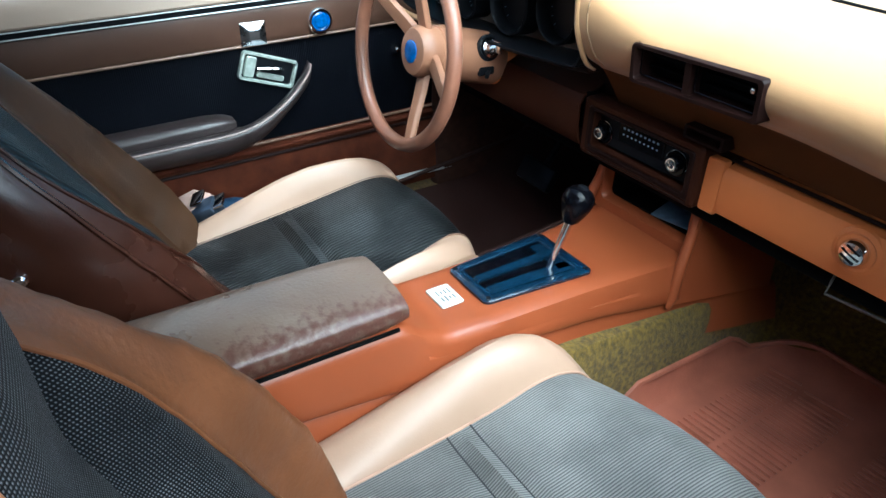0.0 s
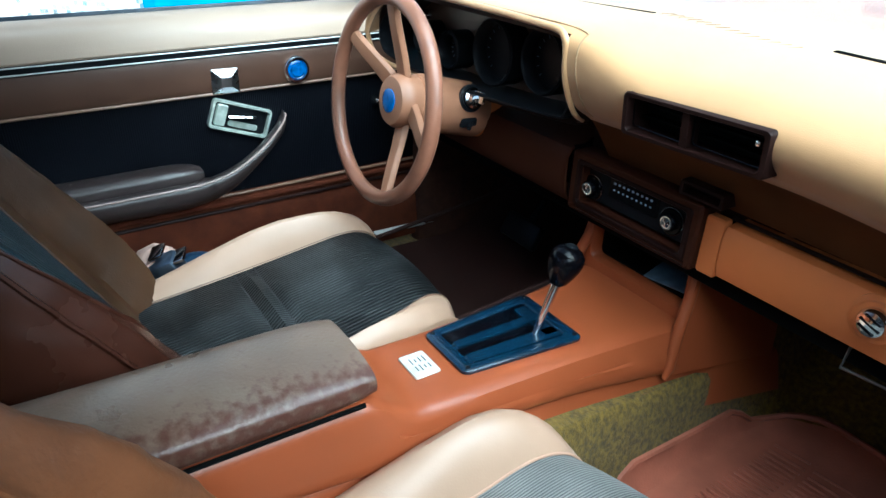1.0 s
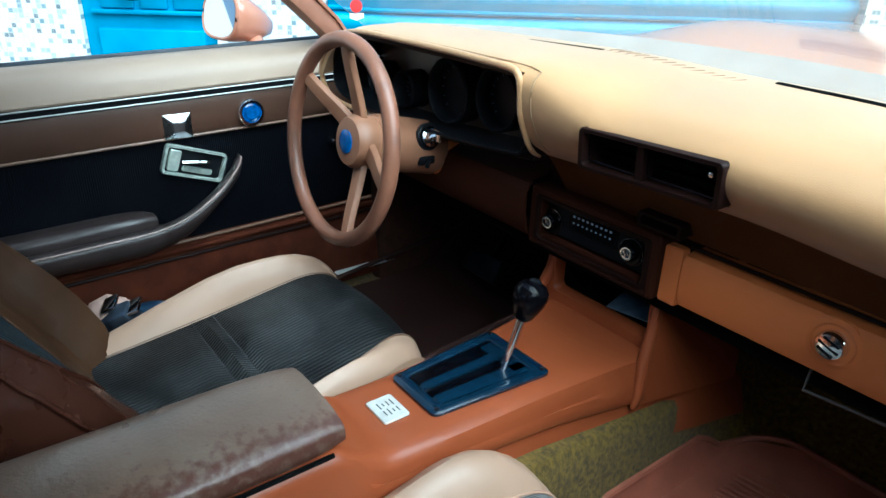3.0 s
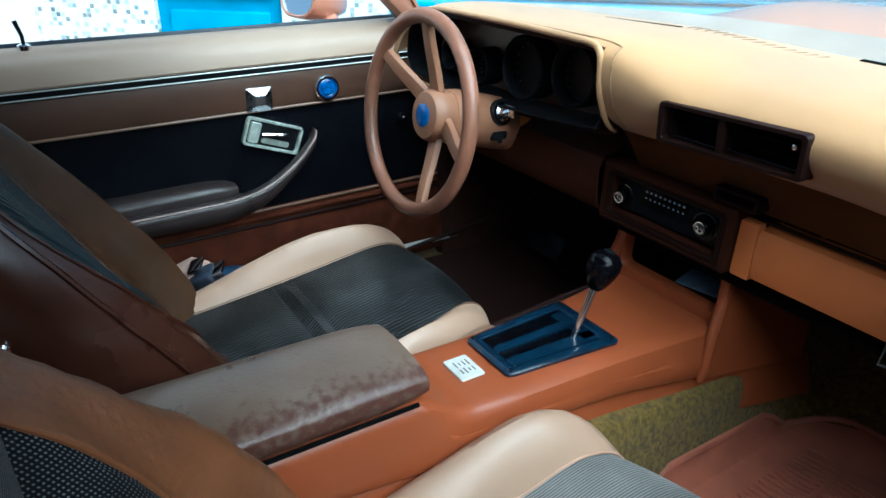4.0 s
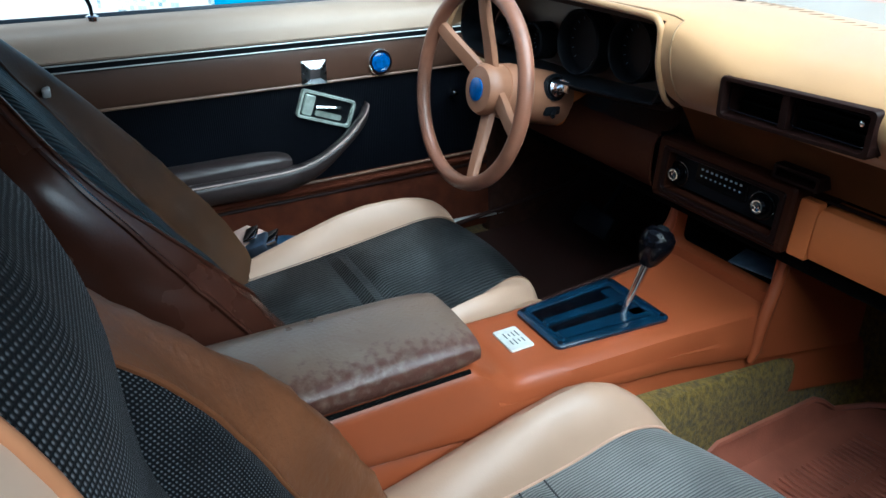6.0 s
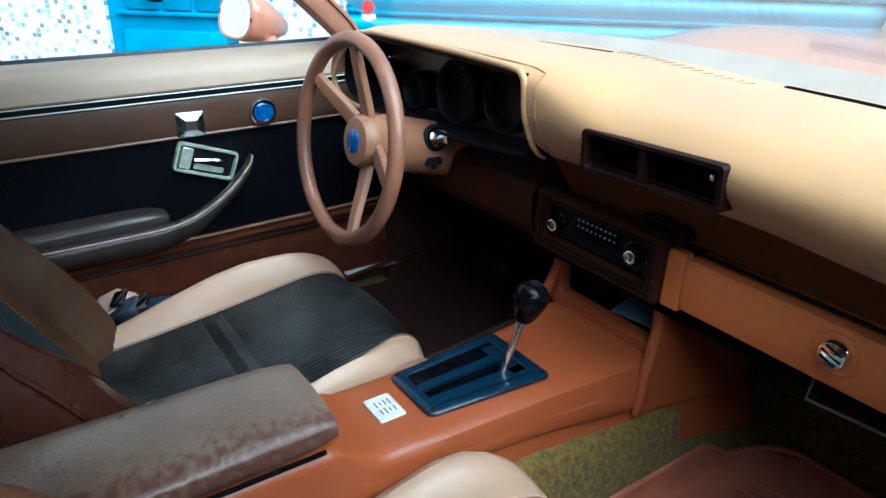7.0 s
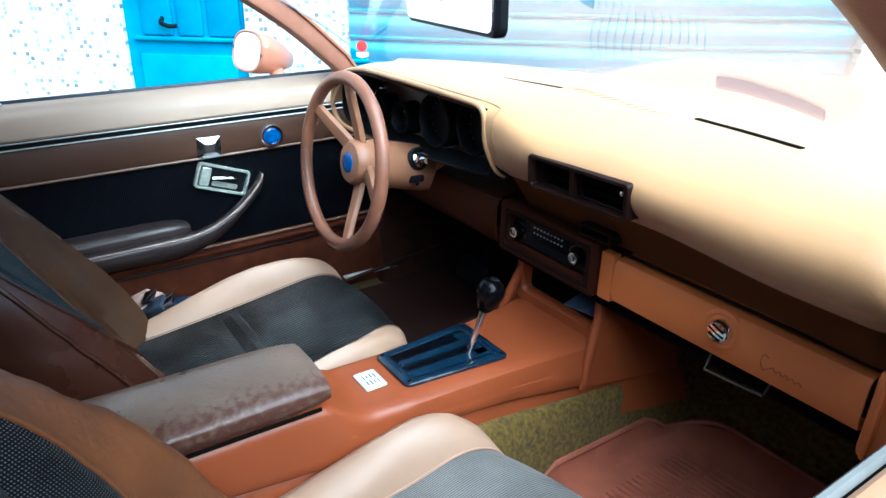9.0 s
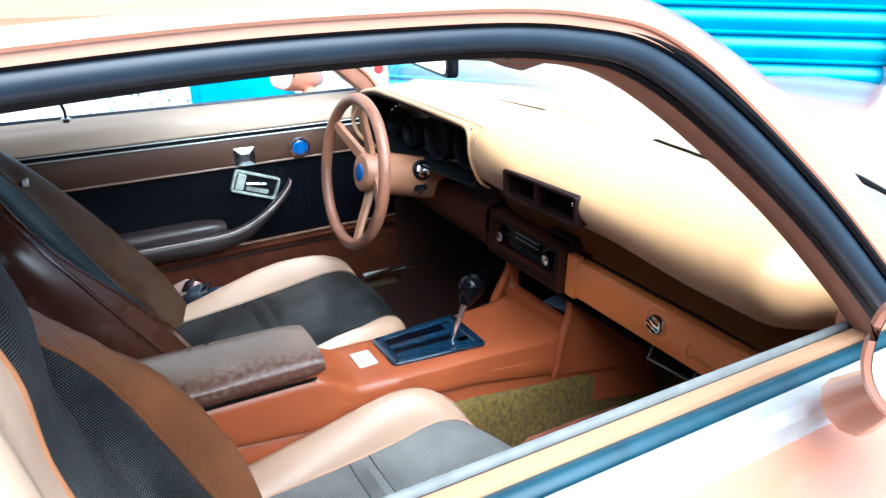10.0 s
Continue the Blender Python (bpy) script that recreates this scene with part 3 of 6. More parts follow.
part("rear_deck", thick(sheet([[V(x, y, z - 0.02 * (x / 0.7) ** 2) for x in [-0.70 + 0.1 * i for i in range(15)]] for y, z in ((-1.98, 0.905), (-2.15, 0.912), (-2.32, 0.905), (-2.40, 0.88), (-2.43, 0.80), (-2.41, 0.42))]), 0.01, (0, -0.5, 1)), paint, body, "orange rear deck and tail panel")
rear_glass = part("rear_window", thick(sheet([[V((0.56 + 0.08 * g) * s, -1.57 - 0.41 * g - 0.03 * (1 - s * s), 1.118 - 0.215 * g + 0.015 * math.sin(math.pi * g)) for s in (-1, -0.5, 0, 0.5, 1)] for g in (0, 0.33, 0.66, 1)]), 0.005, (0, -0.3, 1)), clear_glass, body, "sloping rear window glass")
rear_glass.visible_shadow = False
for sgn in (-1, 1):
    part("rocker_panel", block((sgn * 0.80 - 0.04, -0.45, 0.29), (0.10, 1.75, 0.12), 0.02), paint, body)
    for y in (1.18, -1.62):
        w = part("wheel", revolve([(0.20, -0.09), (0.20, 0.02), (0.17, 0.035), (0.06, 0.045), (0.045, 0.06), (0.0, 0.062)], (sgn * 0.76 - 0.03, y, 0.32), (sgn, 0, 0), 28), chrome, body, "bright wheel")
        part("tyre", revolve([(0.20, -0.10), (0.29, -0.105), (0.32, -0.08), (0.32, 0.03), (0.29, 0.055), (0.205, 0.05), (0.20, 0.03)], (sgn * 0.76 - 0.03, y, 0.32), (sgn, 0, 0), 36), tyre_black, w, "black rubber tyre")
part("underbody", block((-0.03, -0.30, 0.30), (1.44, 3.9, 0.06), 0.02), void_black, body)

ceiling = single("ceiling", thick(sheet([[V((0.585 + 0.02 * min(1, (y + 1.75) / 0.8)) * s, y, zc - 0.02 + 0.012 * (1 - s * s) - 0.03 * abs(s) ** 4) for s in [-1 + i / 8 for i in range(17)]] for y, zc in ROOF]), 0.006), headliner_cloth, "tan cloth headliner under the roof", "headliner", "structure")

# ---- floor ----
def floor_z(x, y):
    ax = abs(x)
    z = 0.355
    if ax < 0.170:
        f = min(1, max(0, (0.170 - ax) / 0.045))
        z += lerp_table([(-1.5, 0.05), (-0.50, 0.07), (-0.22, 0.160), (0.10, 0.142), (0.5, 0.12)], y) * f * f * (3 - 2 * f)
    if y > 0.22:
        z += min(0.5, 0.85 * (y - 0.22) ** 1.15)
    return z


fx = [0.20 + 0.02 * i for i in range(27)]
fx = [-x for x in fx[::-1]] + [-0.195 + 0.005 * i for i in range(79)] + fx
fy = [-1.5 + 2.1 * i / 70 for i in range(71)]
single("floor", thick(sheet([[V(x, y, floor_z(x, y) + (0.0025 if abs(x) > 0.16 else 0.0008) * noise.noise((x * 40, y * 40, 0))) for x in fx] for y in fy]), 0.02, (0, 0, 1)), carpet_gold, "worn gold cut-pile carpet over floor and tunnel", "carpet", "structure")
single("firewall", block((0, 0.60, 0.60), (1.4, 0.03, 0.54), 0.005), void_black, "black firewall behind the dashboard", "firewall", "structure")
single("rear_bulkhead", block((0, -1.5, 0.6), (1.3, 0.04, 0.56), 0.01), carpet_brown, "brown trimmed bulkhead behind the seats", "bulkhead", "structure")
for sgn in (-1, 1):
    single("kick_panel_" + ("left" if sgn < 0 else "right"), block((sgn * 0.70, 0.38, 0.60), (0.05, 0.54, 0.58), 0.02), carpet_brown, "dark brown moulded kick panel beside the footwell", "panel", "structure")


def floor_mat(cx, label, rubber_mat, ribs, half_w=0.20, half_l=0.20, cy=0.10):
    m = thing("floor_mat", (cx, 0.1, 0.37), label, "floor mat", "rubber floor mats")
    rows = []
    out = rounded(2 * half_w, 2 * half_l, 0.11, 8)
    def put(u, v, d):
        x, y = cx + u, cy + v
        return V(x, y, floor_z(x, y) + 0.006 + d)
    n = 18
    def span(v):
        r = 0.11
        dv = max(0, abs(v) - (half_l - r))
        return half_w - r + math.sqrt(max(0, r * r - dv * dv))
    rows = [[put(span(v) * (-1 + 2 * j / 48), v, 0) for j in range(49)] for v in [-half_l + 2 * half_l * i / n for i in range(n + 1)]]
    part("pad", thick(sheet(rows), 0.005, (0, 0, 1)), rubber_mat, m)
    edge = [put(u, v, 0.003) for u, v in out]
    part("rim", tube(edge, 0.005, 6, closed=True), rubber_mat, m)
    for k in range(ribs):
        v = -0.16 + 0.0125 * k
        for u0, u1 in ((-0.165, -0.110), (-0.100, -0.022), (0.037, 0.120)):
            part("rib", tube([put(u0 + (u1 - u0) * i / 4, v + 0.006 * i / 4, 0.003) for i in range(5)], 0.0023, 5), rubber_mat, m)


floor_mat(0.378, "ribbed red-brown rubber mat on the passenger floor", mat_rubber, 26, 0.225, 0.22, 0.08)
# Laid oversize across the carpet so that the driver footwell stays dark.
floor_mat(-0.40, "plain brown rubber mat on the driver floor, coloured dark for the footwell shade", mat_shaded, 0, 0.27, 0.40, 0.06)


# ---- doors ----
edge_glint = material("armrest edge highlight", (0.27, 0.20, 0.175), 0.35, vary=0.3, scale=40)
def tilt(y):
    return 0.025 * (y + 0.35)


def strip(profile, y0, y1, n=12, belly=0.0):
    """A closed profile of (x, z) drawn along the door."""
    rows = []
    for i in range(n + 1):
        y = y0 + (y1 - y0) * i / n
        rows.append([V(x, y, z + tilt(y)) for x, z in profile])
    return sheet(rows, closed_v=True, caps=True)


def driver_door():
    d = thing("driver_door", (-0.76, -0.4, 0.3), "closed driver door with tan, brown and black trim panel", "car door")
    Y0, Y1 = -1.02, 0.13
    part("outer_skin", thick(sheet([[V(x, y, z + tilt(y)) for x, z in ((-0.80, 0.90), (-0.83, 0.885), (-0.88, 0.80), (-0.90, 0.62), (-0.87, 0.35))] for y in (Y0, -0.5, Y1)]), 0.006), paint, d)
    up = part("upper_pad", strip([(-0.800, 0.80), (-0.800, 0.893), (-0.790, 0.902), (-0.772, 0.903), (-0.752, 0.897), (-0.737, 0.884), (-0.728, 0.866), (-0.725, 0.845), (-0.728, 0.841), (-0.77, 0.838)], Y0, Y1, 16), door_pad, d, "padded tan vinyl top of the door")
    part("glass_seal", strip([(-0.806, 0.88), (-0.806, 0.906), (-0.797, 0.908), (-0.793, 0.899), (-0.797, 0.88)], Y0, Y1), rubber, up, "dark window slot seal")
    part("trim_groove", strip([(-0.745, 0.824), (-0.745, 0.841), (-0.727, 0.840), (-0.727, 0.825)], Y0, Y1), black_plastic, d)
    for z in (0.8385, 0.8265):
        part("bright_strip", strip([(-0.735, z - 0.0015), (-0.735, z + 0.0015), (-0.7245, z + 0.001), (-0.724, z), (-0.7245, z - 0.001)], Y0, Y1), brushed, d, "thin bright trim strip")
    part("band", strip([(-0.765, 0.750), (-0.765, 0.824), (-0.729, 0.823), (-0.726, 0.815), (-0.726, 0.765), (-0.729, 0.757)], Y0, Y1), door_band, d, "brown vinyl band below the bright strips")
    part("band_piping", tube([V(-0.728, y, 0.754 + tilt(y)) for y in (Y0, -0.6, -0.2, Y1)], 0.0028, 6), piping_brown, d)
    part("centre_panel", strip([(-0.775, 0.535), (-0.775, 0.752), (-0.736, 0.752), (-0.732, 0.70), (-0.730, 0.60), (-0.730, 0.535)], Y0, Y1), door_black, d, "black corded cloth door panel")
    lo = part("lower_panel", strip([(-0.78, 0.36), (-0.78, 0.548), (-0.722, 0.546), (-0.712, 0.535), (-0.700, 0.50), (-0.692, 0.45), (-0.688, 0.40), (-0.692, 0.36)], Y0, Y1), door_carpet, d, "red-brown carpeted lower door panel")
    part("seam", tube([V(-0.7155, y, 0.547 + tilt(y)) for y in (Y0, -0.5, Y1)], 0.0030, 8), piping_brown, lo)
    part("ridge", tube([V(-0.7055, y, 0.520 + tilt(y)) for y in (Y0, -0.5, Y1)], 0.0042, 8), bezel_plastic, lo)
    part("roll", tube([V(-0.7095, y, 0.533 + tilt(y)) for y in (Y0, -0.5, Y1)], 0.0065, 10), door_carpet, lo, "rolled top edge of the carpet panel")
    part("sill_strip", block((-0.683, 0.075, 0.400), (0.016, 0.16, 0.006), 0.002), brushed, d, "bright door sill strip")

    # armrest: a ledge that rises into the pull grip, with a pad lying on it
    crest = smooth([(-0.664, -1.0, 0.590), (-0.664, -0.80, 0.592), (-0.662, -0.60, 0.594), (-0.660, -0.46, 0.598), (-0.660, -0.38, 0.602), (-0.664, -0.32, 0.617), (-0.672, -0.26, 0.650), (-0.688, -0.215, 0.684), (-0.712, -0.195, 0.698), (-0.735, -0.19, 0.700)], 70)

    def arm_ring(p):
        """One section of the armrest or of the grip, round the crest point p."""
        full = lerp_table([(-0.44, 1.0), (-0.25, 0.0)], p.y)
        zb = (p.z - 0.026) + (0.546 - (p.z - 0.026)) * full
        xb = min(p.x - 0.022, (p.x - 0.026) + (-0.738 - (p.x - 0.026)) * lerp_table([(-0.42, 1.0), (-0.35, 0.0)], p.y))
        h = p.z - zb
        return [V(x, p.y, z) for x, z in ((xb, zb), (p.x - 0.012 - 0.014 * full, zb), (p.x - 0.004 - 0.010 * full, zb + 0.10 * h), (p.x + 0.003 - 0.006 * full, zb + 0.28 * h), (p.x + 0.008, zb + 0.55 * h), (p.x + 0.011, zb + 0.80 * h), (p.x + 0.010, p.z), (p.x + 0.005, p.z + 0.006), (p.x - 0.003, p.z + 0.008), (p.x - 0.011, p.z + 0.006), (p.x - 0.018, p.z), (xb, p.z - 0.002))]
    arm = part("armrest", sheet([arm_ring(p) for p in crest if p.y < -0.36], closed_v=True, caps=True), armrest_vinyl, d, "brown vinyl armrest with a padded top")
    part("pull", sheet([arm_ring(p) for p in crest if p.y > -0.375], closed_v=True, caps=True), armrest_vinyl, arm, "curved pull grip")
    rows = []
    for i in range(41):
        y = -1.0 + 0.628 * i / 40
        k = math.sqrt(max(0.015, 1 - (max(0, i - 35) / 5.02) ** 2))
        ring = []
        for q in range(24):
            a = 2 * math.pi * q / 24
            cu, cv = (math.copysign(abs(t) ** 0.62, t) for t in (math.cos(a), math.sin(a)))
            ring.append(V(-0.7085 + 0.031 * cu * (0.6 + 0.4 * k), y, 0.610 + tilt(y) + 0.021 * cv * (0.35 + 0.65 * k)))
        rows.append(ring)
    part("pad", sheet(rows, closed_v=True, caps=True), armrest_vinyl, arm)
    # A thin pale tube draws the highlight along the armrest crest.
    part("pull_piping", tube([p + V(0.0085, 0, 0.0045) for p in crest[:66]], 0.0020, 6), edge_glint, arm, "pale line for the highlight on the armrest edge")

    # lock plate, badge, inner handle
    lk = V(-0.728, -0.302, 0.778)
    part("lock_plate", sheet([[lk + V(dx, sy * s, sz * s * 0.9) for sy, sz in ((-1, -1), (1, -1), (1, 1), (-1, 1))] for dx, s in ((-0.004, 0.026), (0.003, 0.026), (0.004, 0.024), (0.012, 0.011), (0.0125, 0.009))], closed_v=True, caps=True), lock_steel, d, "square bright lock plate", soft=False)
    bd = part("badge_ring", revolve([(0.028, -0.006), (0.028, 0.005), (0.025, 0.009), (0.021, 0.009), (0.019, 0.004), (0.012, 0.003)], (-0.727, -0.158, 0.788), (1, 0, 0), 28), chrome, d, "round chrome ring")
    part("badge", revolve([(0.0185, 0), (0.0185, 0.006), (0.0150, 0.008), (0.0145, 0.0065), (0.0125, 0.0065), (0.012, 0.009), (0.0, 0.0095)], (-0.727, -0.158, 0.788), (1, 0, 0), 24), blue_badge, bd, "blue enamel centre")
    ca, sa = math.cos(radians(-19)), math.sin(radians(-19))
    hp = lambda u, v, dd: V(-0.732 + dd, -0.280 + u * ca - v * sa, 0.7005 + u * sa + v * ca)
    fr = part("handle_bezel", ring_frame(rounded(0.122, 0.060, 0.008), rounded(0.108, 0.047, 0.005), hp, 0.010), pale_enamel, d, "pale bright handle surround")
    part("handle_recess", plate(rounded(0.104, 0.048, 0.004), hp, 0.003), black_plastic, fr)
    part("handle_tab", plate([(u - 0.040, v) for u, v in rounded(0.022, 0.042, 0.004)], lambda u, v, dd: hp(u, v, dd + 0.003), 0.007), pale_enamel, fr)
    # Pale plate set in as the reflection at the bottom of the recess.
    part("handle_cup", plate([(u + 0.008, v - 0.013) for u, v in rounded(0.060, 0.012, 0.004)], lambda u, v, dd: hp(u, v, dd + 0.003), 0.003), pale_enamel, fr)
    part("lever", tube([hp(-0.026, 0.0, 0.012), hp(0.0, 0.006, 0.016), hp(0.026, 0.010, 0.014)], 0.006, 8, flat=0.7), chrome, fr, "bright pull lever")
    kn = part("lock_knob", tube([V(-0.770, -0.679, 0.895), V(-0.771, -0.679, 0.915), V(-0.775, -0.685, 0.938)], [0.003, 0.0032, 0.004], 8), black_plastic, d, "dark door lock pin")
    part("grommet", revolve([(0.011, -0.004), (0.011, 0.003), (0.006, 0.006)], (-0.770, -0.679, 0.896), (0, 0, 1), 16), chrome, kn)
    part("mirror_switch", revolve([(0.012, 0), (0.012, 0.006), (0.005, 0.02), (0.0, 0.021)], (-0.728, 0.02, 0.705), (1, 0, 0), 16), chrome, d)


driver_door()


def passenger_door():
    d = thing("passenger_door", (0.74, -0.4, 0.3), "closed orange passenger door with its window down", "car door")
    Y0, Y1 = -1.25, 0.12
    X, Z = 0.657, 0.922
    def run(profile, n=8):
        return sheet([[V(X + x, Y0 + (Y1 - Y0) * i / n, Z + z + 0.006 * (1 - i / n)) for x, z in profile] for i in range(n + 1)], closed_v=True, caps=True)
    part("inner_strip", run([(-0.004, -0.03), (-0.004, 0.0), (-0.002, 0.003), (0.001, 0.003), (0.003, 0.0), (0.003, -0.03)]), strip_grey, d, "pale grey inner window strip")
    part("strip_gap", run([(0.003, -0.04), (0.003, -0.003), (0.0055, -0.003), (0.0055, -0.04)]), void_black, d)
    part("sill_top", run([(0.0055, -0.05), (0.0055, -0.001), (0.009, 0.002), (0.016, 0.002), (0.019, 0.001), (0.0205, -0.003), (0.0205, -0.05)]), paint_sill, d, "tan painted window sill")
    part("slot_seal", run([(0.0205, -0.05), (0.0205, -0.005), (0.024, -0.003), (0.030, -0.004), (0.034, -0.008), (0.036, -0.012), (0.036, -0.05)]), slot_rubber, d, "dark teal rubber window slot")
    part("belt_moulding", run([(0.036, -0.04), (0.036, -0.010), (0.040, -0.005), (0.054, -0.006), (0.062, -0.014), (0.064, -0.04)]), brushed, d, "bright belt moulding")
    part("outer_skin", thick(sheet([[V(X + x, Y0 + (Y1 - Y0) * i / 12, Z + z) for x, z in ((0.060, -0.03), (0.075, -0.034), (0.10, -0.045), (0.135, -0.07), (0.165, -0.12), (0.19, -0.22), (0.20, -0.38), (0.175, -0.62))] for i in range(13)]), 0.006), paint, d, "glossy orange door skin")
    part("inner_panel", run([(-0.03, -0.57), (-0.03, -0.09), (-0.012, -0.04), (-0.002, -0.028), (0.0, -0.57)]), door_band, d, "brown inner door panel")


passenger_door()


def side_mirror(base, s, label, turn=0.0, nod=0.0):
    m = thing("side_mirror", base, label, "car mirror", "door mirrors")
    b = Vector(base)
    rows = []
    for i, (dy, rx, rz, dz) in enumerate(((-0.055, 0.060, 0.048, 0), (-0.05, 0.064, 0.052, 0), (-0.03, 0.064, 0.052, 0), (0.0, 0.058, 0.046, -0.002), (0.035, 0.044, 0.034, -0.004), (0.065, 0.026, 0.02, -0.006), (0.08, 0.008, 0.006, -0.006))):
        rows.append([b + V(s * 0.055 + rx * math.copysign(abs(math.cos(a)) ** 0.75, math.cos(a)), dy, 0.075 + dz + rz * math.copysign(abs(math.sin(a)) ** 0.75, math.sin(a))) for a in (2 * math.pi * k / 48 for k in range(48))])
    sh = part("housing", sheet(rows, closed_v=True, caps=True), paint, m, "orange bullet-shaped housing")
    part("rim", tube([p + V(0, -0.002, 0) for p in rows[0]], 0.004, 6, closed=True), paint, sh)
    part("mirror_glass", sheet([[(p - b - V(s * 0.055, 0, 0.075)) * 0.93 + b + V(s * 0.055, -0.006, 0.075) for p in rows[0]], [(p - b - V(s * 0.055, 0, 0.075)) * 0.93 + b + V(s * 0.055, -0.008, 0.075) for p in rows[0]]], closed_v=True, caps=True), mirror_silver, sh, "silver mirror glass")
    pivot = b + V(s * 0.055, 0, 0.075)
    for o in (sh, *sh.children):
        o.data.transform(Matrix.Translation(pivot) @ Matrix.Rotation(radians(turn), 4, "Z") @ Matrix.Rotation(radians(nod), 4, "X") @ Matrix.Translation(-pivot))
    part("foot", tube(smooth([b + V(-s * 0.035, 0.01, -0.02), b + V(-s * 0.01, 0.01, 0.012), b + V(s * 0.035, 0.01, 0.045)], 10), [0.030, 0.028, 0.026, 0.024, 0.022, 0.021, 0.02, 0.02, 0.02, 0.02], 12, flat=0.8), paint, m)


side_mirror((-0.90, -0.070, 0.864), -1, "orange door mirror on the driver side", 15, -12)
side_mirror((0.772, -0.205, 0.944), 1, "orange door mirror on the passenger side")


# ---- dashboard ----
PAD_R = [(0.300, 0.945), (0.240, 0.954), (0.165, 0.957), (0.095, 0.953), (0.040, 0.944), (0.002, 0.931), (-0.020, 0.910), (-0.025, 0.885), (-0.012, 0.858), (0.022, 0.830), (0.064, 0.780)]
PAD_L = [(0.300, 0.949), (0.220, 0.966), (0.120, 0.973), (0.040, 0.975), (-0.018, 0.973), (-0.044, 0.963), (-0.050, 0.942), (-0.043, 0.905), (-0.020, 0.866), (0.020, 0.837), (0.064, 0.780)]
PAD_M = [(0.300, 0.947), (0.240, 0.956), (0.160, 0.960), (0.085, 0.957), (0.026, 0.949), (-0.012, 0.936), (-0.034, 0.914), (-0.032, 0.889), (-0.008, 0.865), (0.028, 0.839), (0.064, 0.780)]


def back_edge(x):
    return -0.20 * (abs(x) / 0.665) ** 2.4


VENT_X, VENT_Z = (0.040, 0.224), (0.8635, 0.9125)   # the hole in the pad behind the air vent


def hood_drop(x):
    """How far the gauge hood has rounded down towards its outer end."""
    return curve_table([(-0.645, 0.095), (-0.630, 0.072), (-0.614, 0.053), (-0.590, 0.034), (-0.560, 0.018), (-0.520, 0.005), (-0.485, 0.0)], x) if x < -0.485 else 0.0


def pad_row(x, only=None):
    """One cross-section of the padded dash, from the windshield over the nose to the underside."""
    hood = lerp_table([(-0.10, 1.0), (0.10, 0.0)], x)
    end = lerp_table([(0.490, 0.0), (0.590, 1.0)], x)
    m = lerp_table([(0.22, 1.0), (0.44, 0.0)], x)
    pts = []
    for (yr, zr), (yl, zl), (ym, zm) in zip(PAD_R, PAD_L, PAD_M):
        yr, zr = yr + (ym - yr) * m, zr + (zm - zr) * m
        y, z = yr + (yl - yr) * hood, zr + (zl - zr) * hood
        y += back_edge(x) * max(0, min(1, (y - 0.02) / 0.28))
        y += end ** 3 * 0.11 * max(0, 1 - abs(y - 0.02) / 0.2)
        z -= end * end * 0.03 * max(0, (z - 0.80) / 0.15) + hood_drop(x) * max(0.0, min(1.0, 1.0 - 0.6 * (y - 0.02) / 0.10))
        pts.append(V(x, y, z))
    pts = smooth(pts, 121)
    if VENT_X[0] < x < VENT_X[1]:
        pts = [V(p.x, max(p.y, 0.05), p.z) if VENT_Z[0] < p.z < VENT_Z[1] and p.y < 0.05 else p for p in pts]
    return pts if only is None else [p for i, p in enumerate(pts) if only[0] <= i <= only[1]]


seam_tan = material("tan seam thread", (0.26, 0.165, 0.085), 0.6)
panel_brown = material("brown instrument panel", (0.055, 0.026, 0.013), 0.35, vary=0.3, scale=14)
# Dark brown colour carries the shade below the nose of the pad.
under_shade = material("shaded dash underside", (0.080, 0.030, 0.0095), 0.7, vary=0.15, scale=9, bump=0.1, bump_scale=700, spec=0.06)
faint_brown = material("faded brown print", (0.20, 0.060, 0.022), 0.5, vary=0.3, scale=200)
# Fascia plastic with the under-dash shade put into its colour.
fascia_shaded = material("shaded fascia plastic", (0.038, 0.012, 0.006), 0.5, vary=0.12, scale=12, spec=0.08)


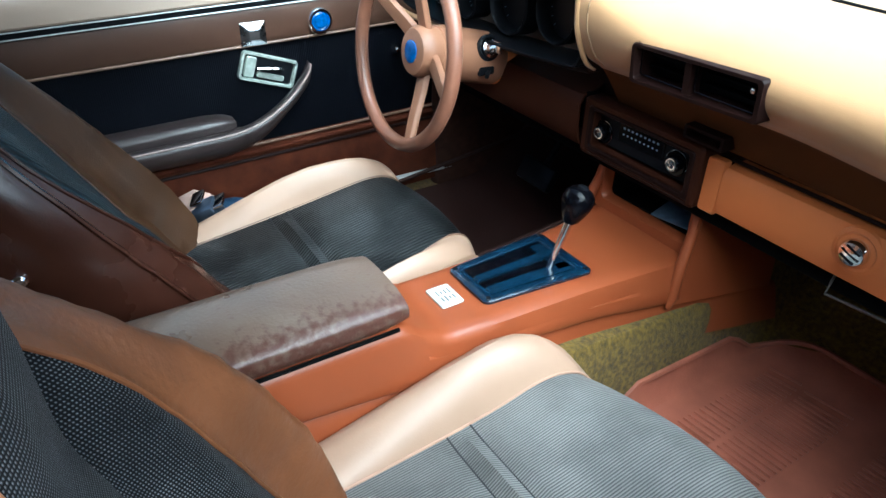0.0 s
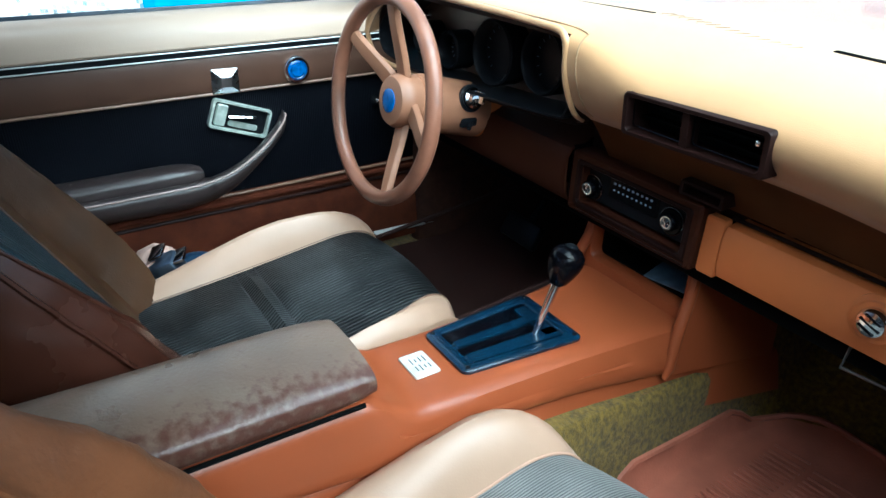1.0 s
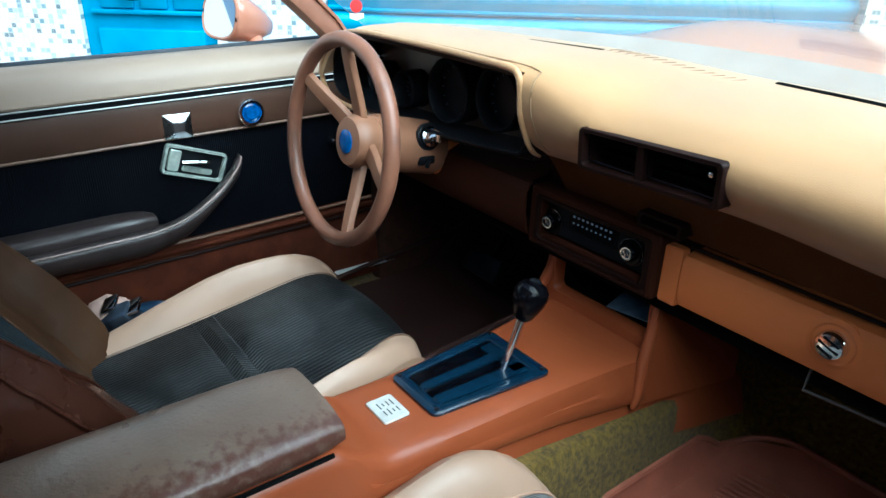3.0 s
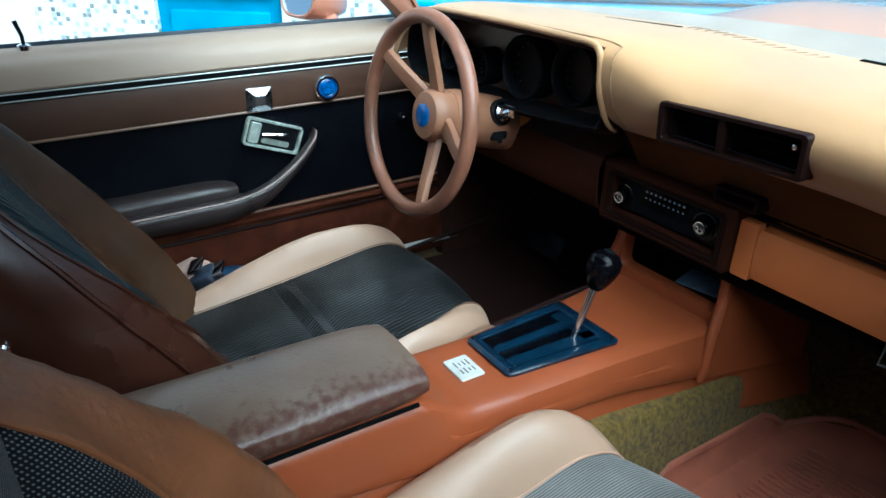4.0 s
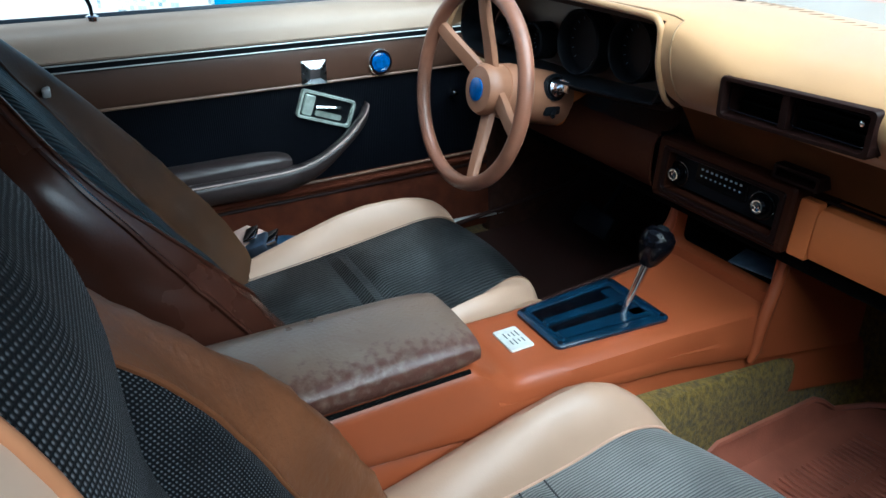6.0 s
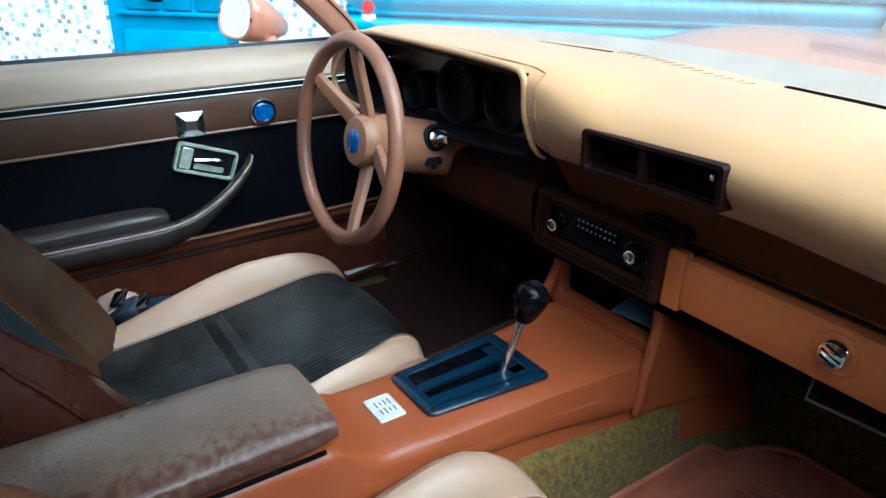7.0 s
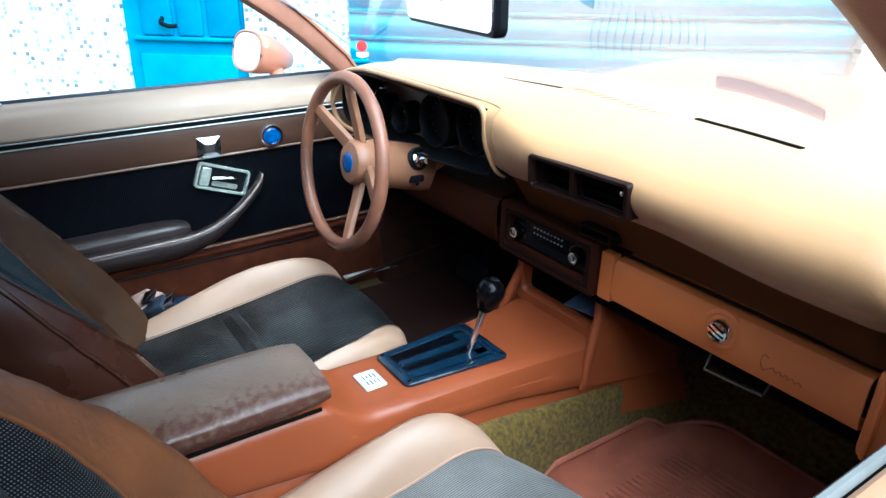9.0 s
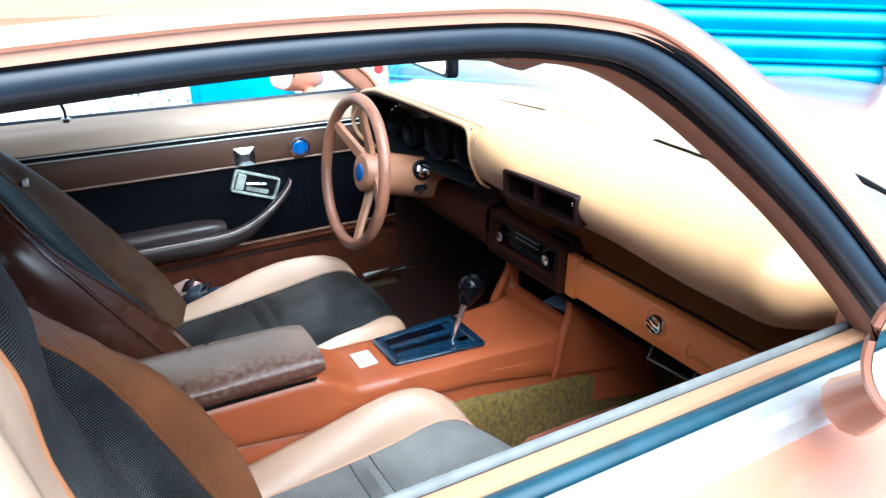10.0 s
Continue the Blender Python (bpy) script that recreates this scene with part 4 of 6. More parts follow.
def dashboard():
    d = thing("dashboard", (0, 0.1, 0.69), "padded tan vinyl dashboard with brown lower fascia", "dashboard")
    xs = sorted([-0.066 + 0.650 * i / 66 for i in range(67)] + [0.579, 0.582] + [q + e for q in VENT_X for e in (-0.0008, 0.0008)])
    pad = part("pad", thick(sheet([pad_row(x, (0, 106)) for x in xs]), 0.006, (0, -0.5, 1)), dash_vinyl, d, "sunlit tan vinyl dash pad")
    part("pad_underside", thick(sheet([pad_row(x, (106, 120)) for x in xs]), 0.006, (0, -1, -0.3)), under_shade, d, "underside of the pad, coloured dark brown for its shade")
    xs = [-0.645 + 0.579 * i / 60 for i in range(61)]
    part("gauge_hood", thick(sheet([pad_row(x, (0, 60)) for x in xs]), 0.010, (0, -0.2, 1)), dash_vinyl, d, "tan vinyl hood over the gauges")
    groove = [pad_row(-0.046)[k] + V(0, -0.0006, 0.0006) for k in range(56, 102, 3)]
    part("hood_seam", tube([pad_row(x)[k] + V(0, -0.0006, 0.0006) for x, k in ((-0.60, 54), (-0.45, 54), (-0.30, 54), (-0.18, 54), (-0.10, 54), (-0.064, 54), (-0.052, 55))] + groove, 0.0011, 5), seam_tan, pad, "stitched seam round the gauge hood")
    # gauge opening
    cx, cz = -0.355, 0.893
    gp = lambda u, v, dd: V(cx + u, 0.02 - dd * (0.30 + 6.2 * max(0.0, v + 0.07)), cz + v)
    loop = smooth([(-0.066, 0, 0.856), (-0.066, 0, 0.90), (-0.066, 0, 0.945), (-0.072, 0, 0.957), (-0.085, 0, 0.962), (-0.25, 0, 0.964), (-0.485, 0, 0.962), (-0.56, 0, 0.944), (-0.612, 0, 0.910), (-0.640, 0, 0.870), (-0.632, 0, 0.838), (-0.602, 0, 0.820), (-0.50, 0, 0.813), (-0.30, 0, 0.813), (-0.10, 0, 0.830), (-0.074, 0, 0.838)], 96)
    outer = [(p.x - cx, p.z - cz) for p in loop]
    inner = [(u * 0.962, v * 0.86) for u, v in outer]
    part("gauge_rim", ring_frame(outer, inner, gp, 0.058, 0.006), bezel_plastic, d, "dark rim round the gauges")
    lip = smooth([(-0.075, 0.008, 0.840), (-0.071, -0.012, 0.852), (-0.069, -0.026, 0.870), (-0.067, -0.042, 0.905), (-0.067, -0.047, 0.944), (-0.072, -0.048, 0.958), (-0.084, -0.048, 0.964), (-0.12, -0.048, 0.966), (-0.25, -0.048, 0.968), (-0.40, -0.048, 0.968), (-0.485, -0.048, 0.965), (-0.56, -0.047, 0.947), (-0.614, -0.045, 0.912), (-0.642, -0.038, 0.870), (-0.634, -0.032, 0.836), (-0.604, -0.022, 0.818), (-0.54, -0.010, 0.811), (-0.42, -0.004, 0.809)], 120)
    part("gauge_lip", tube(lip, [0.0050 - 0.002 * max(0.0, 1 - i / 24) for i in range(120)], 10), dash_vinyl, d, "rolled tan edge of the gauge hood")
    part("gauge_tunnel", ring_frame([(u * 0.999, v * 0.999) for u, v in inner], [(u * 0.985, v * 0.94) for u, v in inner], lambda u, v, dd: V(cx + u, 0.06 - dd, cz + v), 0.08), black_plastic, d)
    gb = part("gauge_panel", plate([(u * 0.985, v * 0.95) for u, v in inner], lambda u, v, dd: V(cx + u, 0.08 - dd, cz + v), 0.02), panel_brown, d, "dark brown instrument panel")
    for gx, gz, r in ((-0.312, 0.886, 0.054), (-0.188, 0.896, 0.050), (-0.442, 0.866, 0.034), (-0.535, 0.872, 0.030)):
        part("gauge", revolve([(r, -0.02), (r, 0.034), (r - 0.003, 0.037), (r - 0.006, 0.034), (r - 0.008, 0.012), (0.0, 0.010)], (gx, 0.055, gz), (0, -1, 0), 28), black_plastic, gb, "round black gauge pod")
        ticks = bmesh.new()
        for k in range(13):
            a = radians(225 - 270 * k / 12)
            c = V(gx + (r - 0.014) * math.cos(a), 0.0435, gz + (r - 0.014) * math.sin(a))
            block(c, (0.0012, 0.001, 0.005), 0, m=Matrix.Rotation(-(a - math.pi / 2), 4, "Y"), bm=ticks)
        # the scale stands with its gauge face
        bars = part("dial_scale", ticks, dial_print, gb, soft=False)
        tagged(bars, kind="stuff")
    for sx, sz in ((-0.575, 0.905), (-0.570, 0.855)):
        part("switch_knob", revolve([(0.011, 0), (0.011, 0.014), (0.008, 0.018), (0.0, 0.019)], (sx, 0.062, sz), (0, -1, 0), 18), chrome, gb, "small bright switch knob")

    # lower fascia left of the radio
    rows = []
    for i in range(20):
        x = -0.66 + 0.545 * i / 19
        rows.append([V(x, y, z) for y, z in ((0.10, 0.815), (0.065, 0.793), (0.034, 0.783), (0.026, 0.769), (0.027, 0.735), (0.031, 0.710), (0.038, 0.698), (0.055, 0.694), (0.08, 0.70))])
    part("knee_panel", thick(sheet(rows), 0.004, (0, -1, 0)), fascia_shaded, d, "brown lower panel under the gauges")
    part("fascia_gap", block((-0.1155, 0.055, 0.742), (0.003, 0.03, 0.09), 0), void_black, d, soft=False)

    # middle: vents
    vp = lambda u, v, dd: V(0.132 + u, 0.020 - dd - 0.10 * v, 0.890 + v)
    vent = part("vent_bezel", ring_frame([(u, v + 0.03 * u) for u, v in rounded(0.196, 0.053, 0.006)], [(u, v + 0.03 * u) for u, v in rounded(0.178, 0.040, 0.005)], vp, 0.060, 0.003), bezel_plastic, d, "dark brown twin air vent")
    part("vent_bar", plate(rounded(0.010, 0.050, 0.003), lambda u, v, dd: vp(u - 0.008, v, 0.036 + dd), 0.020), bezel_plastic, vent)
    part("vent_back", plate(rounded(0.182, 0.046, 0.004), vp, 0.02), void_black, vent)
    for cu, w in ((-0.051, 0.072), (0.043, 0.084)):
        for k in range(2):
            part("slat", plate([(u + cu, v - 0.007 + 0.014 * k) for u, v in rounded(w, 0.0030, 0.0015, 3)], lambda u, v, dd: vp(u, v, 0.020 + dd), 0.016), void_black, vent)
        edge = [vp(u + cu, v + 0.03 * cu, 0.0485) for u, v in rounded(w + 0.003, 0.033, 0.004, 4)]
        part("slat_frame", tube(edge, 0.0010, 5, closed=True), black_gloss, vent, "thin glossy edge of the vent barrel")
    part("vent_pin", revolve([(0.003, 0), (0.003, 0.004), (0, 0.005)], vp(0.078, 0.010, 0.046), (0, -1, 0), 10), chrome, vent)
    # radio fascia
    rp = lambda u, v, dd: V(0.018 + u, 0.075 - dd, 0.736 + v)
    rad = part("radio_fascia", ring_frame([(u - 0.013, v) for u, v in rounded(0.236, 0.094, 0.006)], [(u - 0.012, v) for u, v in rounded(0.192, 0.060, 0.006)], rp, 0.040, 0.004), fascia_shaded, d, "brown radio surround")
    for dz in (-0.036, -0.041):
        part("fascia_line", tube([rp(-0.11, dz, 0.0405), rp(0.0, dz, 0.0405), rp(0.095, dz, 0.0405)], 0.0012, 5), bezel_plastic, rad)
    part("fascia_step", ring_frame([(u - 0.012, v) for u, v in rounded(0.212, 0.074, 0.006)], [(u - 0.012, v) for u, v in rounded(0.194, 0.060, 0.006)], lambda u, v, dd: rp(u, v, dd + 0.034), 0.008, 0.002), bezel_plastic, rad)
    part("fascia_tab", plate([(u + 0.119, v - 0.006) for u, v in rounded(0.027, 0.080, 0.003)], lambda u, v, dd: rp(u, v, dd + 0.014), 0.014), fascia_vinyl, rad, "brown end tab of the radio surround")
    part("ashtray_slot", ring_frame(rounded(0.066, 0.020, 0.003), rounded(0.054, 0.010, 0.002), lambda u, v, dd: V(0.118 + u, 0.075 - dd, 0.797 + v), 0.044, 0.002), bezel_plastic, d, "small empty slot above the radio")
    part("slot_back", block((0.118, 0.062, 0.797), (0.056, 0.02, 0.012), 0), void_black, d, soft=False)
    part("upper_infill", block((0.02, 0.088, 0.800), (0.27, 0.03, 0.075), 0.006), bezel_plastic, d)
    # glove box
    rows = []
    for i in range(24):
        x = 0.152 + 0.372 * i / 23
        rows.append([V(x, y, z) for y, z in ((0.085, 0.768), (0.066, 0.7665), (0.052, 0.763), (0.047, 0.756), (0.046, 0.74), (0.047, 0.71), (0.052, 0.694), (0.062, 0.690), (0.08, 0.692))])
    gl = part("glove_box", thick(sheet(rows), 0.004, (0, -1, 0)), fascia_vinyl, d, "orange-brown glove box front")
    part("ledge", tube([V(0.15, 0.062, 0.772), V(0.34, 0.062, 0.772), V(0.588, 0.062, 0.772)], 0.004, 8, flat=0.6), bezel_plastic, d)
    part("ledge_lip", tube([V(0.15, 0.074, 0.781), V(0.34, 0.074, 0.781), V(0.588, 0.074, 0.781)], 0.004, 8, flat=0.6), bezel_plastic, d)
    part("glove_seat", revolve([(0.030, -0.004), (0.029, 0.001), (0.024, 0.003), (0.020, 0.0)], (0.342, 0.0475, 0.737), (0, -1, 0), 28), fascia_vinyl, gl)
    part("glove_button", revolve([(0.0165, -0.002), (0.0165, 0.008), (0.014, 0.012), (0.007, 0.0135), (0.0, 0.014)], (0.342, 0.047, 0.737), (0, -1, 0), 28), chrome, gl, "round ribbed chrome lock button")
    for k in range(3):
        part("button_rib", block((0.342 + 0.002 * (k - 1), 0.0335, 0.737 + 0.0068 * (k - 1)), (0.024 - 0.005 * abs(k - 1), 0.003, 0.0022), 0.001, m=Matrix.Rotation(radians(20), 4, "Y")), black_gloss, gl)
    wave = [(0.411, 0.731), (0.404, 0.733), (0.4015, 0.722), (0.406, 0.712), (0.413, 0.717)] + [(0.414 + 0.0042 * k, 0.7165 - 0.0002 * k + (0.0042 if k % 2 else 0.0)) for k in range(1, 11)]
    part("badge_mark", tube(smooth([(x, 0.0463, z) for x, z in wave], 60), 0.0007, 5, flat=0.7), faint_brown, gl, "faint worn badge stroke")
    cap = part("end_cap", block((0.558, 0.070, 0.722), (0.062, 0.05, 0.118), 0.010), fascia_vinyl, d, "orange-brown ridged dash end")
    for k in range(2):
        part("cap_ridge", block((0.540 + 0.020 * k, 0.043, 0.722), (0.007, 0.012, 0.105), 0.003), fascia_vinyl, cap)
    end_row = pad_row(0.584)
    part("pad_end", thick(sheet([[p, V(p.x + 0.006, p.y + 0.02, p.z - 0.006), V(p.x + 0.010, max(p.y, 0.05) + 0.05, p.z * 0.85 + 0.125)] for p in end_row[20:118]]), 0.003, (1, -0.3, 0)), dash_vinyl, d, "turned-in end of the dash pad")
    # demister slots and grille on the pad
    def on_pad(x, y):
        row = pad_row(x)
        best = min(range(len(row) - 1), key=lambda i: abs(row[i].y - y) if i < 18 else 9)
        a = row[best]
        return V(x, y, a.z + 0.0012)
    for (x0, y0), (x1, y1) in (((-0.240, 0.128), (-0.110, 0.156)), ((0.135, 0.212), (0.318, 0.186))):
        part("demister_slot", tube([on_pad(x0 + (x1 - x0) * i / 8, y0 + (y1 - y0) * i / 8) for i in range(9)], 0.007, 8, flat=0.2), void_black, pad, "black demister slot")
    for i in range(14):
        for yy in (0.138, 0.168):
            x = -0.105 + 0.0155 * i
            part("grille_slot", tube([on_pad(x, yy), on_pad(x + 0.003, yy + 0.012), on_pad(x + 0.006, yy + 0.024)], 0.0011, 5, flat=0.4), grille_tan, pad)


dashboard()


def car_radio():
    r = thing("car_radio", (0.01, 0.06, 0.71), "black car radio with two chrome-tipped knobs", "radio")
    rp = lambda u, v, dd: V(-0.003 + u, 0.084 - dd, 0.740 + v)
    part("face", plate(rounded(0.196, 0.058, 0.004), rp, 0.030), black_plastic, r)
    dial = part("dial", plate(rounded(0.092, 0.034, 0.003), lambda u, v, dd: rp(u + 0.002, v + 0.006, dd + 0.029), 0.004), black_gloss, r, "dark dial window")
    bars = bmesh.new()
    for i in range(9):
        block(rp(-0.032 + 0.0085 * i, 0.012, 0.0334), (0.0035, 0.001, 0.0028), 0, bm=bars)
        block(rp(-0.032 + 0.0085 * i, 0.002, 0.0334), (0.0025, 0.001, 0.0022), 0, bm=bars)
    tagged(part("dial_marks", bars, radio_print, dial, "pale unreadable dial marks", soft=False), kind="stuff")
    for u, v in ((-0.076, -0.010), (0.073, -0.004)):
        k = part("knob", revolve([(0.019, 0), (0.019, 0.004), (0.0175, 0.006), (0.0125, 0.006), (0.012, 0.012), (0.0105, 0.0135)], rp(u, v, 0.029), (0, -1, 0), 24), black_gloss, r, "black stepped tuning knob")
        part("knob_cap", revolve([(0.0095, 0.0130), (0.0095, 0.0150), (0.0065, 0.0145), (0.004, 0.0155), (0.0, 0.016)], rp(u, v, 0.029), (0, -1, 0), 20), chrome, k)
        part("knob_ring", tube([rp(u, v, 0.030) + V(0.0190 * math.cos(a), -0.002, 0.0190 * math.sin(a)) for a in (2 * math.pi * q / 24 for q in range(24))], 0.0010, 5, closed=True), chrome, k)


car_radio()
dark_metal = material("dull dark metal", (0.12, 0.11, 0.10), 0.45, metal=0.8)
single("under_dash_bracket", tube([V(0.320, 0.075, 0.69), V(0.322, 0.060, 0.660), V(0.408, 0.060, 0.667), V(0.410, 0.075, 0.69)], 0.0022, 6), dark_metal, "thin metal bracket under the glove box", "bracket")
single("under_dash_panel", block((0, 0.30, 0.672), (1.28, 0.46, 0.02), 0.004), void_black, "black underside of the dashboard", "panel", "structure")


# ---- steering ----
WC, WT = V(-0.363, -0.157, 0.815), radians(8)
WU, WV, WN = V(1, 0, 0), V(0, math.sin(WT), math.cos(WT)), V(0, -math.cos(WT), math.sin(WT))


def steering_wheel():
    w = thing("steering_wheel", WC - WN * 0.04, "tan vinyl four-spoke steering wheel, turned", "steering wheel")
    pt = lambda r, a, h=0.0: WC + (WU * math.cos(a) + WV * math.sin(a)) * r + WN * h
    part("rim", tube([pt(0.1575, 2 * math.pi * k / 64) for k in range(64)], 0.0125, 12, closed=True, up=tuple(WN)), steer_tan, w, "worn tan and dark grip rim")
    H = -0.036
    for ang in (147, 92, -71, -14):
        a = radians(ang)
        path = smooth([pt(0.03, a, H - 0.006), pt(0.07, a, H + 0.006), pt(0.115, a, H * 0.5 + 0.004), pt(0.154, a, -0.002)], 12)
        side = (WU * -math.sin(a) + WV * math.cos(a))
        rows = []
        for i, p in enumerate(path):
            hw = 0.0165 - 0.005 * i / 11
            rows.append([p + side * (hw * c) + WN * (0.0065 * s) for c, s in ((1, 0.2), (0.8, 0.9), (0, 1.15), (-0.8, 0.9), (-1, 0.2), (-1, -0.6), (-0.7, -1), (0.7, -1), (1, -0.6))])
        part("spoke", sheet(rows, closed_v=True, caps=True), wheel_tan, w)
    hub = part("hub", revolve([(0.040, -0.03), (0.044, 0.0), (0.043, 0.018), (0.038, 0.026), (0.022, 0.0285)], WC + WN * (H - 0.008), WN, 32), wheel_tan, w, "tan round horn hub")
    part("badge", revolve([(0.0195, 0.028), (0.0195, 0.0305), (0.015, 0.032), (0.0, 0.0325)], WC + WN * (H - 0.008), WN, 24), blue_badge, hub, "blue round badge")


wheel_tan = material("wheel spoke vinyl", (0.296, 0.141, 0.078), 0.4, vary=0.08, scale=20)
steer_tan = material("worn wheel rim vinyl", (0.204, 0.088, 0.052), 0.36, vary=0.2, scale=14, stain=0.7, stain_colour=(0.07, 0.045, 0.035), stain_scale=8)
steering_wheel()


def steering_column():
    c = thing("steering_column", (-0.39, 0.0, 0.77), "tan steering column shroud with ignition key", "steering column")
    ax = V(0.0, 0.97, -0.23).normalized()
    o = WC - WN * 0.062
    part("shroud", revolve([(0.030, -0.012), (0.044, -0.004), (0.047, 0.01), (0.047, 0.125), (0.045, 0.13)], o, ax, 28), wheel_tan, c)
    part("jacket", revolve([(0.044, 0.13), (0.046, 0.134), (0.046, 0.30), (0.036, 0.315)], o, ax, 28), fascia_vinyl, c, "darker brown column jacket")
    key = part("key_barrel", revolve([(0.017, 0), (0.017, 0.012), (0.013, 0.014), (0.011, 0.020), (0.0, 0.021)], o + ax * 0.088 + V(0.041, 0, 0.026), (1, 0, 0.25), 18), chrome, c, "chrome ignition lock")
    part("key_ring", revolve([(0.023, -0.002), (0.023, 0.004), (0.019, 0.006), (0.017, 0.004)], o + ax * 0.088 + V(0.041, 0, 0.026), (1, 0, 0.25), 20), black_plastic, key, "black lock surround")
    part("key", block(o + ax * 0.088 + V(0.068, 0, 0.034), (0.024, 0.005, 0.02), 0.002), chrome, key)
    part("lever_boot", block(o + ax * 0.085 + V(0.042, 0.0, -0.014), (0.012, 0.034, 0.018), 0.005), black_plastic, c)
    part("tilt_lever", tube([o + ax * 0.09 + V(0.045, 0, -0.014), o + ax * 0.075 + V(0.060, 0, -0.022)], 0.004, 8), black_plastic, c)
    part("shift_collar", revolve([(0.046, 0.185), (0.050, 0.190), (0.050, 0.2), (0.046, 0.205)], o, ax, 28), chrome, c)


steering_column()
ped = thing("brake_pedal", (-0.42, 0.24, 0.5), "black rubber brake pedal on its arm", "pedal")
part("pad", block((-0.42, 0.22, 0.47), (0.11, 0.02, 0.055), 0.006, m=Matrix.Rotation(radians(-30), 4, "X")), black_plastic, ped)
part("arm", tube([V(-0.42, 0.232, 0.47), V(-0.42, 0.30, 0.56), V(-0.42, 0.30, 0.68)], 0.009, 8), black_plastic, ped)


# ---- console ----
plate_metal = material("dull plate metal", (0.62, 0.62, 0.58), 0.4, metal=0.2, vary=0.12, scale=90)
plate_ink = material("plate print", (0.035, 0.045, 0.055), 0.5)
def console():
    c = thing("centre_console", (0.01, -0.3, 0.48), "orange-brown moulded centre console with armrest box", "console")
    # stations along the car: y, half width, top z, bottom z, top corner radius
    ST = [(-0.98, 0.078, 0.628, 0.60), (-0.70, 0.080, 0.628, 0.572), (-0.44, 0.083, 0.630, 0.545), (-0.402, 0.084, 0.628, 0.542), (-0.372, 0.084, 0.606, 0.548), (-0.345, 0.083, 0.590, 0.550), (-0.26, 0.086, 0.587, 0.550), (-0.10, 0.093, 0.586, 0.538), (0.02, 0.103, 0.585, 0.522), (0.085, 0.110, 0.584, 0.515)]
    OX = 0.004
    slim = lambda y: line_table([(-0.98, 1.0), (-0.46, 1.0), (-0.36, 0.78), (-0.10, 0.78), (0.04, 0.90), (0.085, 1.0), (0.28, 1.0)], y)   # the driver side is narrower beside the shift plate
    tab = {i: [(s[0], s[i]) for s in ST] for i in (1, 2, 3)}
    rows = []
    for k in range(66):
        y = -0.98 + 1.065 * k / 65
        hw, zt, zb = (line_table(tab[i], y) for i in (1, 2, 3))
        half = [(0.30, 0.0), (0.72, 0.0), (0.86, -0.0015), (0.955, -0.006), (1.0, -0.016), (1.03, -0.032)]
        right = [V(OX + hw * f, y, zt + dz) for f, dz in half] + [V(OX + hw * 1.07, y, zt - 0.6 * (zt - zb)), V(OX + hw * 1.09, y, zb + 0.012), V(OX + hw * 1.10, y, zb + 0.002), V(OX + hw * 1.07, y, zb - 0.004)]
        left = [V(OX - (p.x - OX) * slim(y), p.y, p.z) for p in right]
        rows.append(left[::-1] + right)
    part("body", thick(sheet(rows), 0.004, (0, 0, 1)), console_plastic, c)
    # flange below the crease, running on past the tower into the footwell
    for s in (-1, 1):
        rows = []
        for k in range(43):
            y = -0.98 + 1.26 * k / 42
            x = line_table([(q[0], q[1] * 1.085) for q in ST] + [(0.28, 0.152)], y)
            z = line_table([(q[0], q[3]) for q in ST] + [(0.28, 0.500)], y)
            rows.append([V(OX + s * (x * (slim(y) if s < 0 else 1.0) + dx), y, z + dz) for dx, dz in ((-0.014, -0.005), (-0.008, -0.007), (-0.005, -0.011), (-0.002, -0.018), (0.005, -0.040), (0.014, -0.07 - 0.08 * max(0.0, -0.35 - y)))])
        part("flange", thick(sheet(rows), 0.003), console_plastic, c, "moulded lower flange of the console")
    # tower under the radio, with the pocket
    pp = lambda u, v, dd: V(OX + u, 0.165 - dd, 0.637 + v)
    part("tower", ring_frame([(u * (1.0 if v > 0 else 1.06), v) for u, v in rounded(0.214, 0.122, 0.014)], [(u, v + 0.002) for u, v in rounded(0.176, 0.066, 0.010)], pp, 0.085, 0.010), console_plastic, c, "upright front of the console")
    for s in (-1, 1):
        part("tower_side", thick(sheet([[V(OX + s * (0.105 + 0.034 * f * (0.4 + 0.6 * g) + 0.012 * g), 0.086 + 0.20 * f - 0.034 * g, 0.690 - 0.178 * g - 0.012 * f * g) for f in (0, 0.33, 0.66, 1)] for g in (0, 0.25, 0.5, 0.75, 1)]), 0.004), console_plastic, c)
        part("corner_rib", tube([V(OX + s * 0.100, 0.088, 0.690), V(OX + s * 0.101, 0.085, 0.645), V(OX + s * 0.106, 0.072, 0.610), V(OX + s * 0.110, 0.060, 0.580), V(OX + s * 0.117, 0.048, 0.528), V(OX + s * 0.119, 0.040, 0.512)], [0.0085, 0.0085, 0.009, 0.009, 0.008, 0.004], 10), console_plastic, c)
    part("pocket", ring_frame(rounded(0.178, 0.068, 0.008), rounded(0.170, 0.060, 0.006), lambda u, v, dd: V(OX + u, 0.23 - dd, 0.639 + v), 0.13), void_black, c)
    part("pocket_back", block((OX, 0.222, 0.639), (0.176, 0.012, 0.066), 0), void_black, c, soft=False)
    # armrest lid
    rows = []
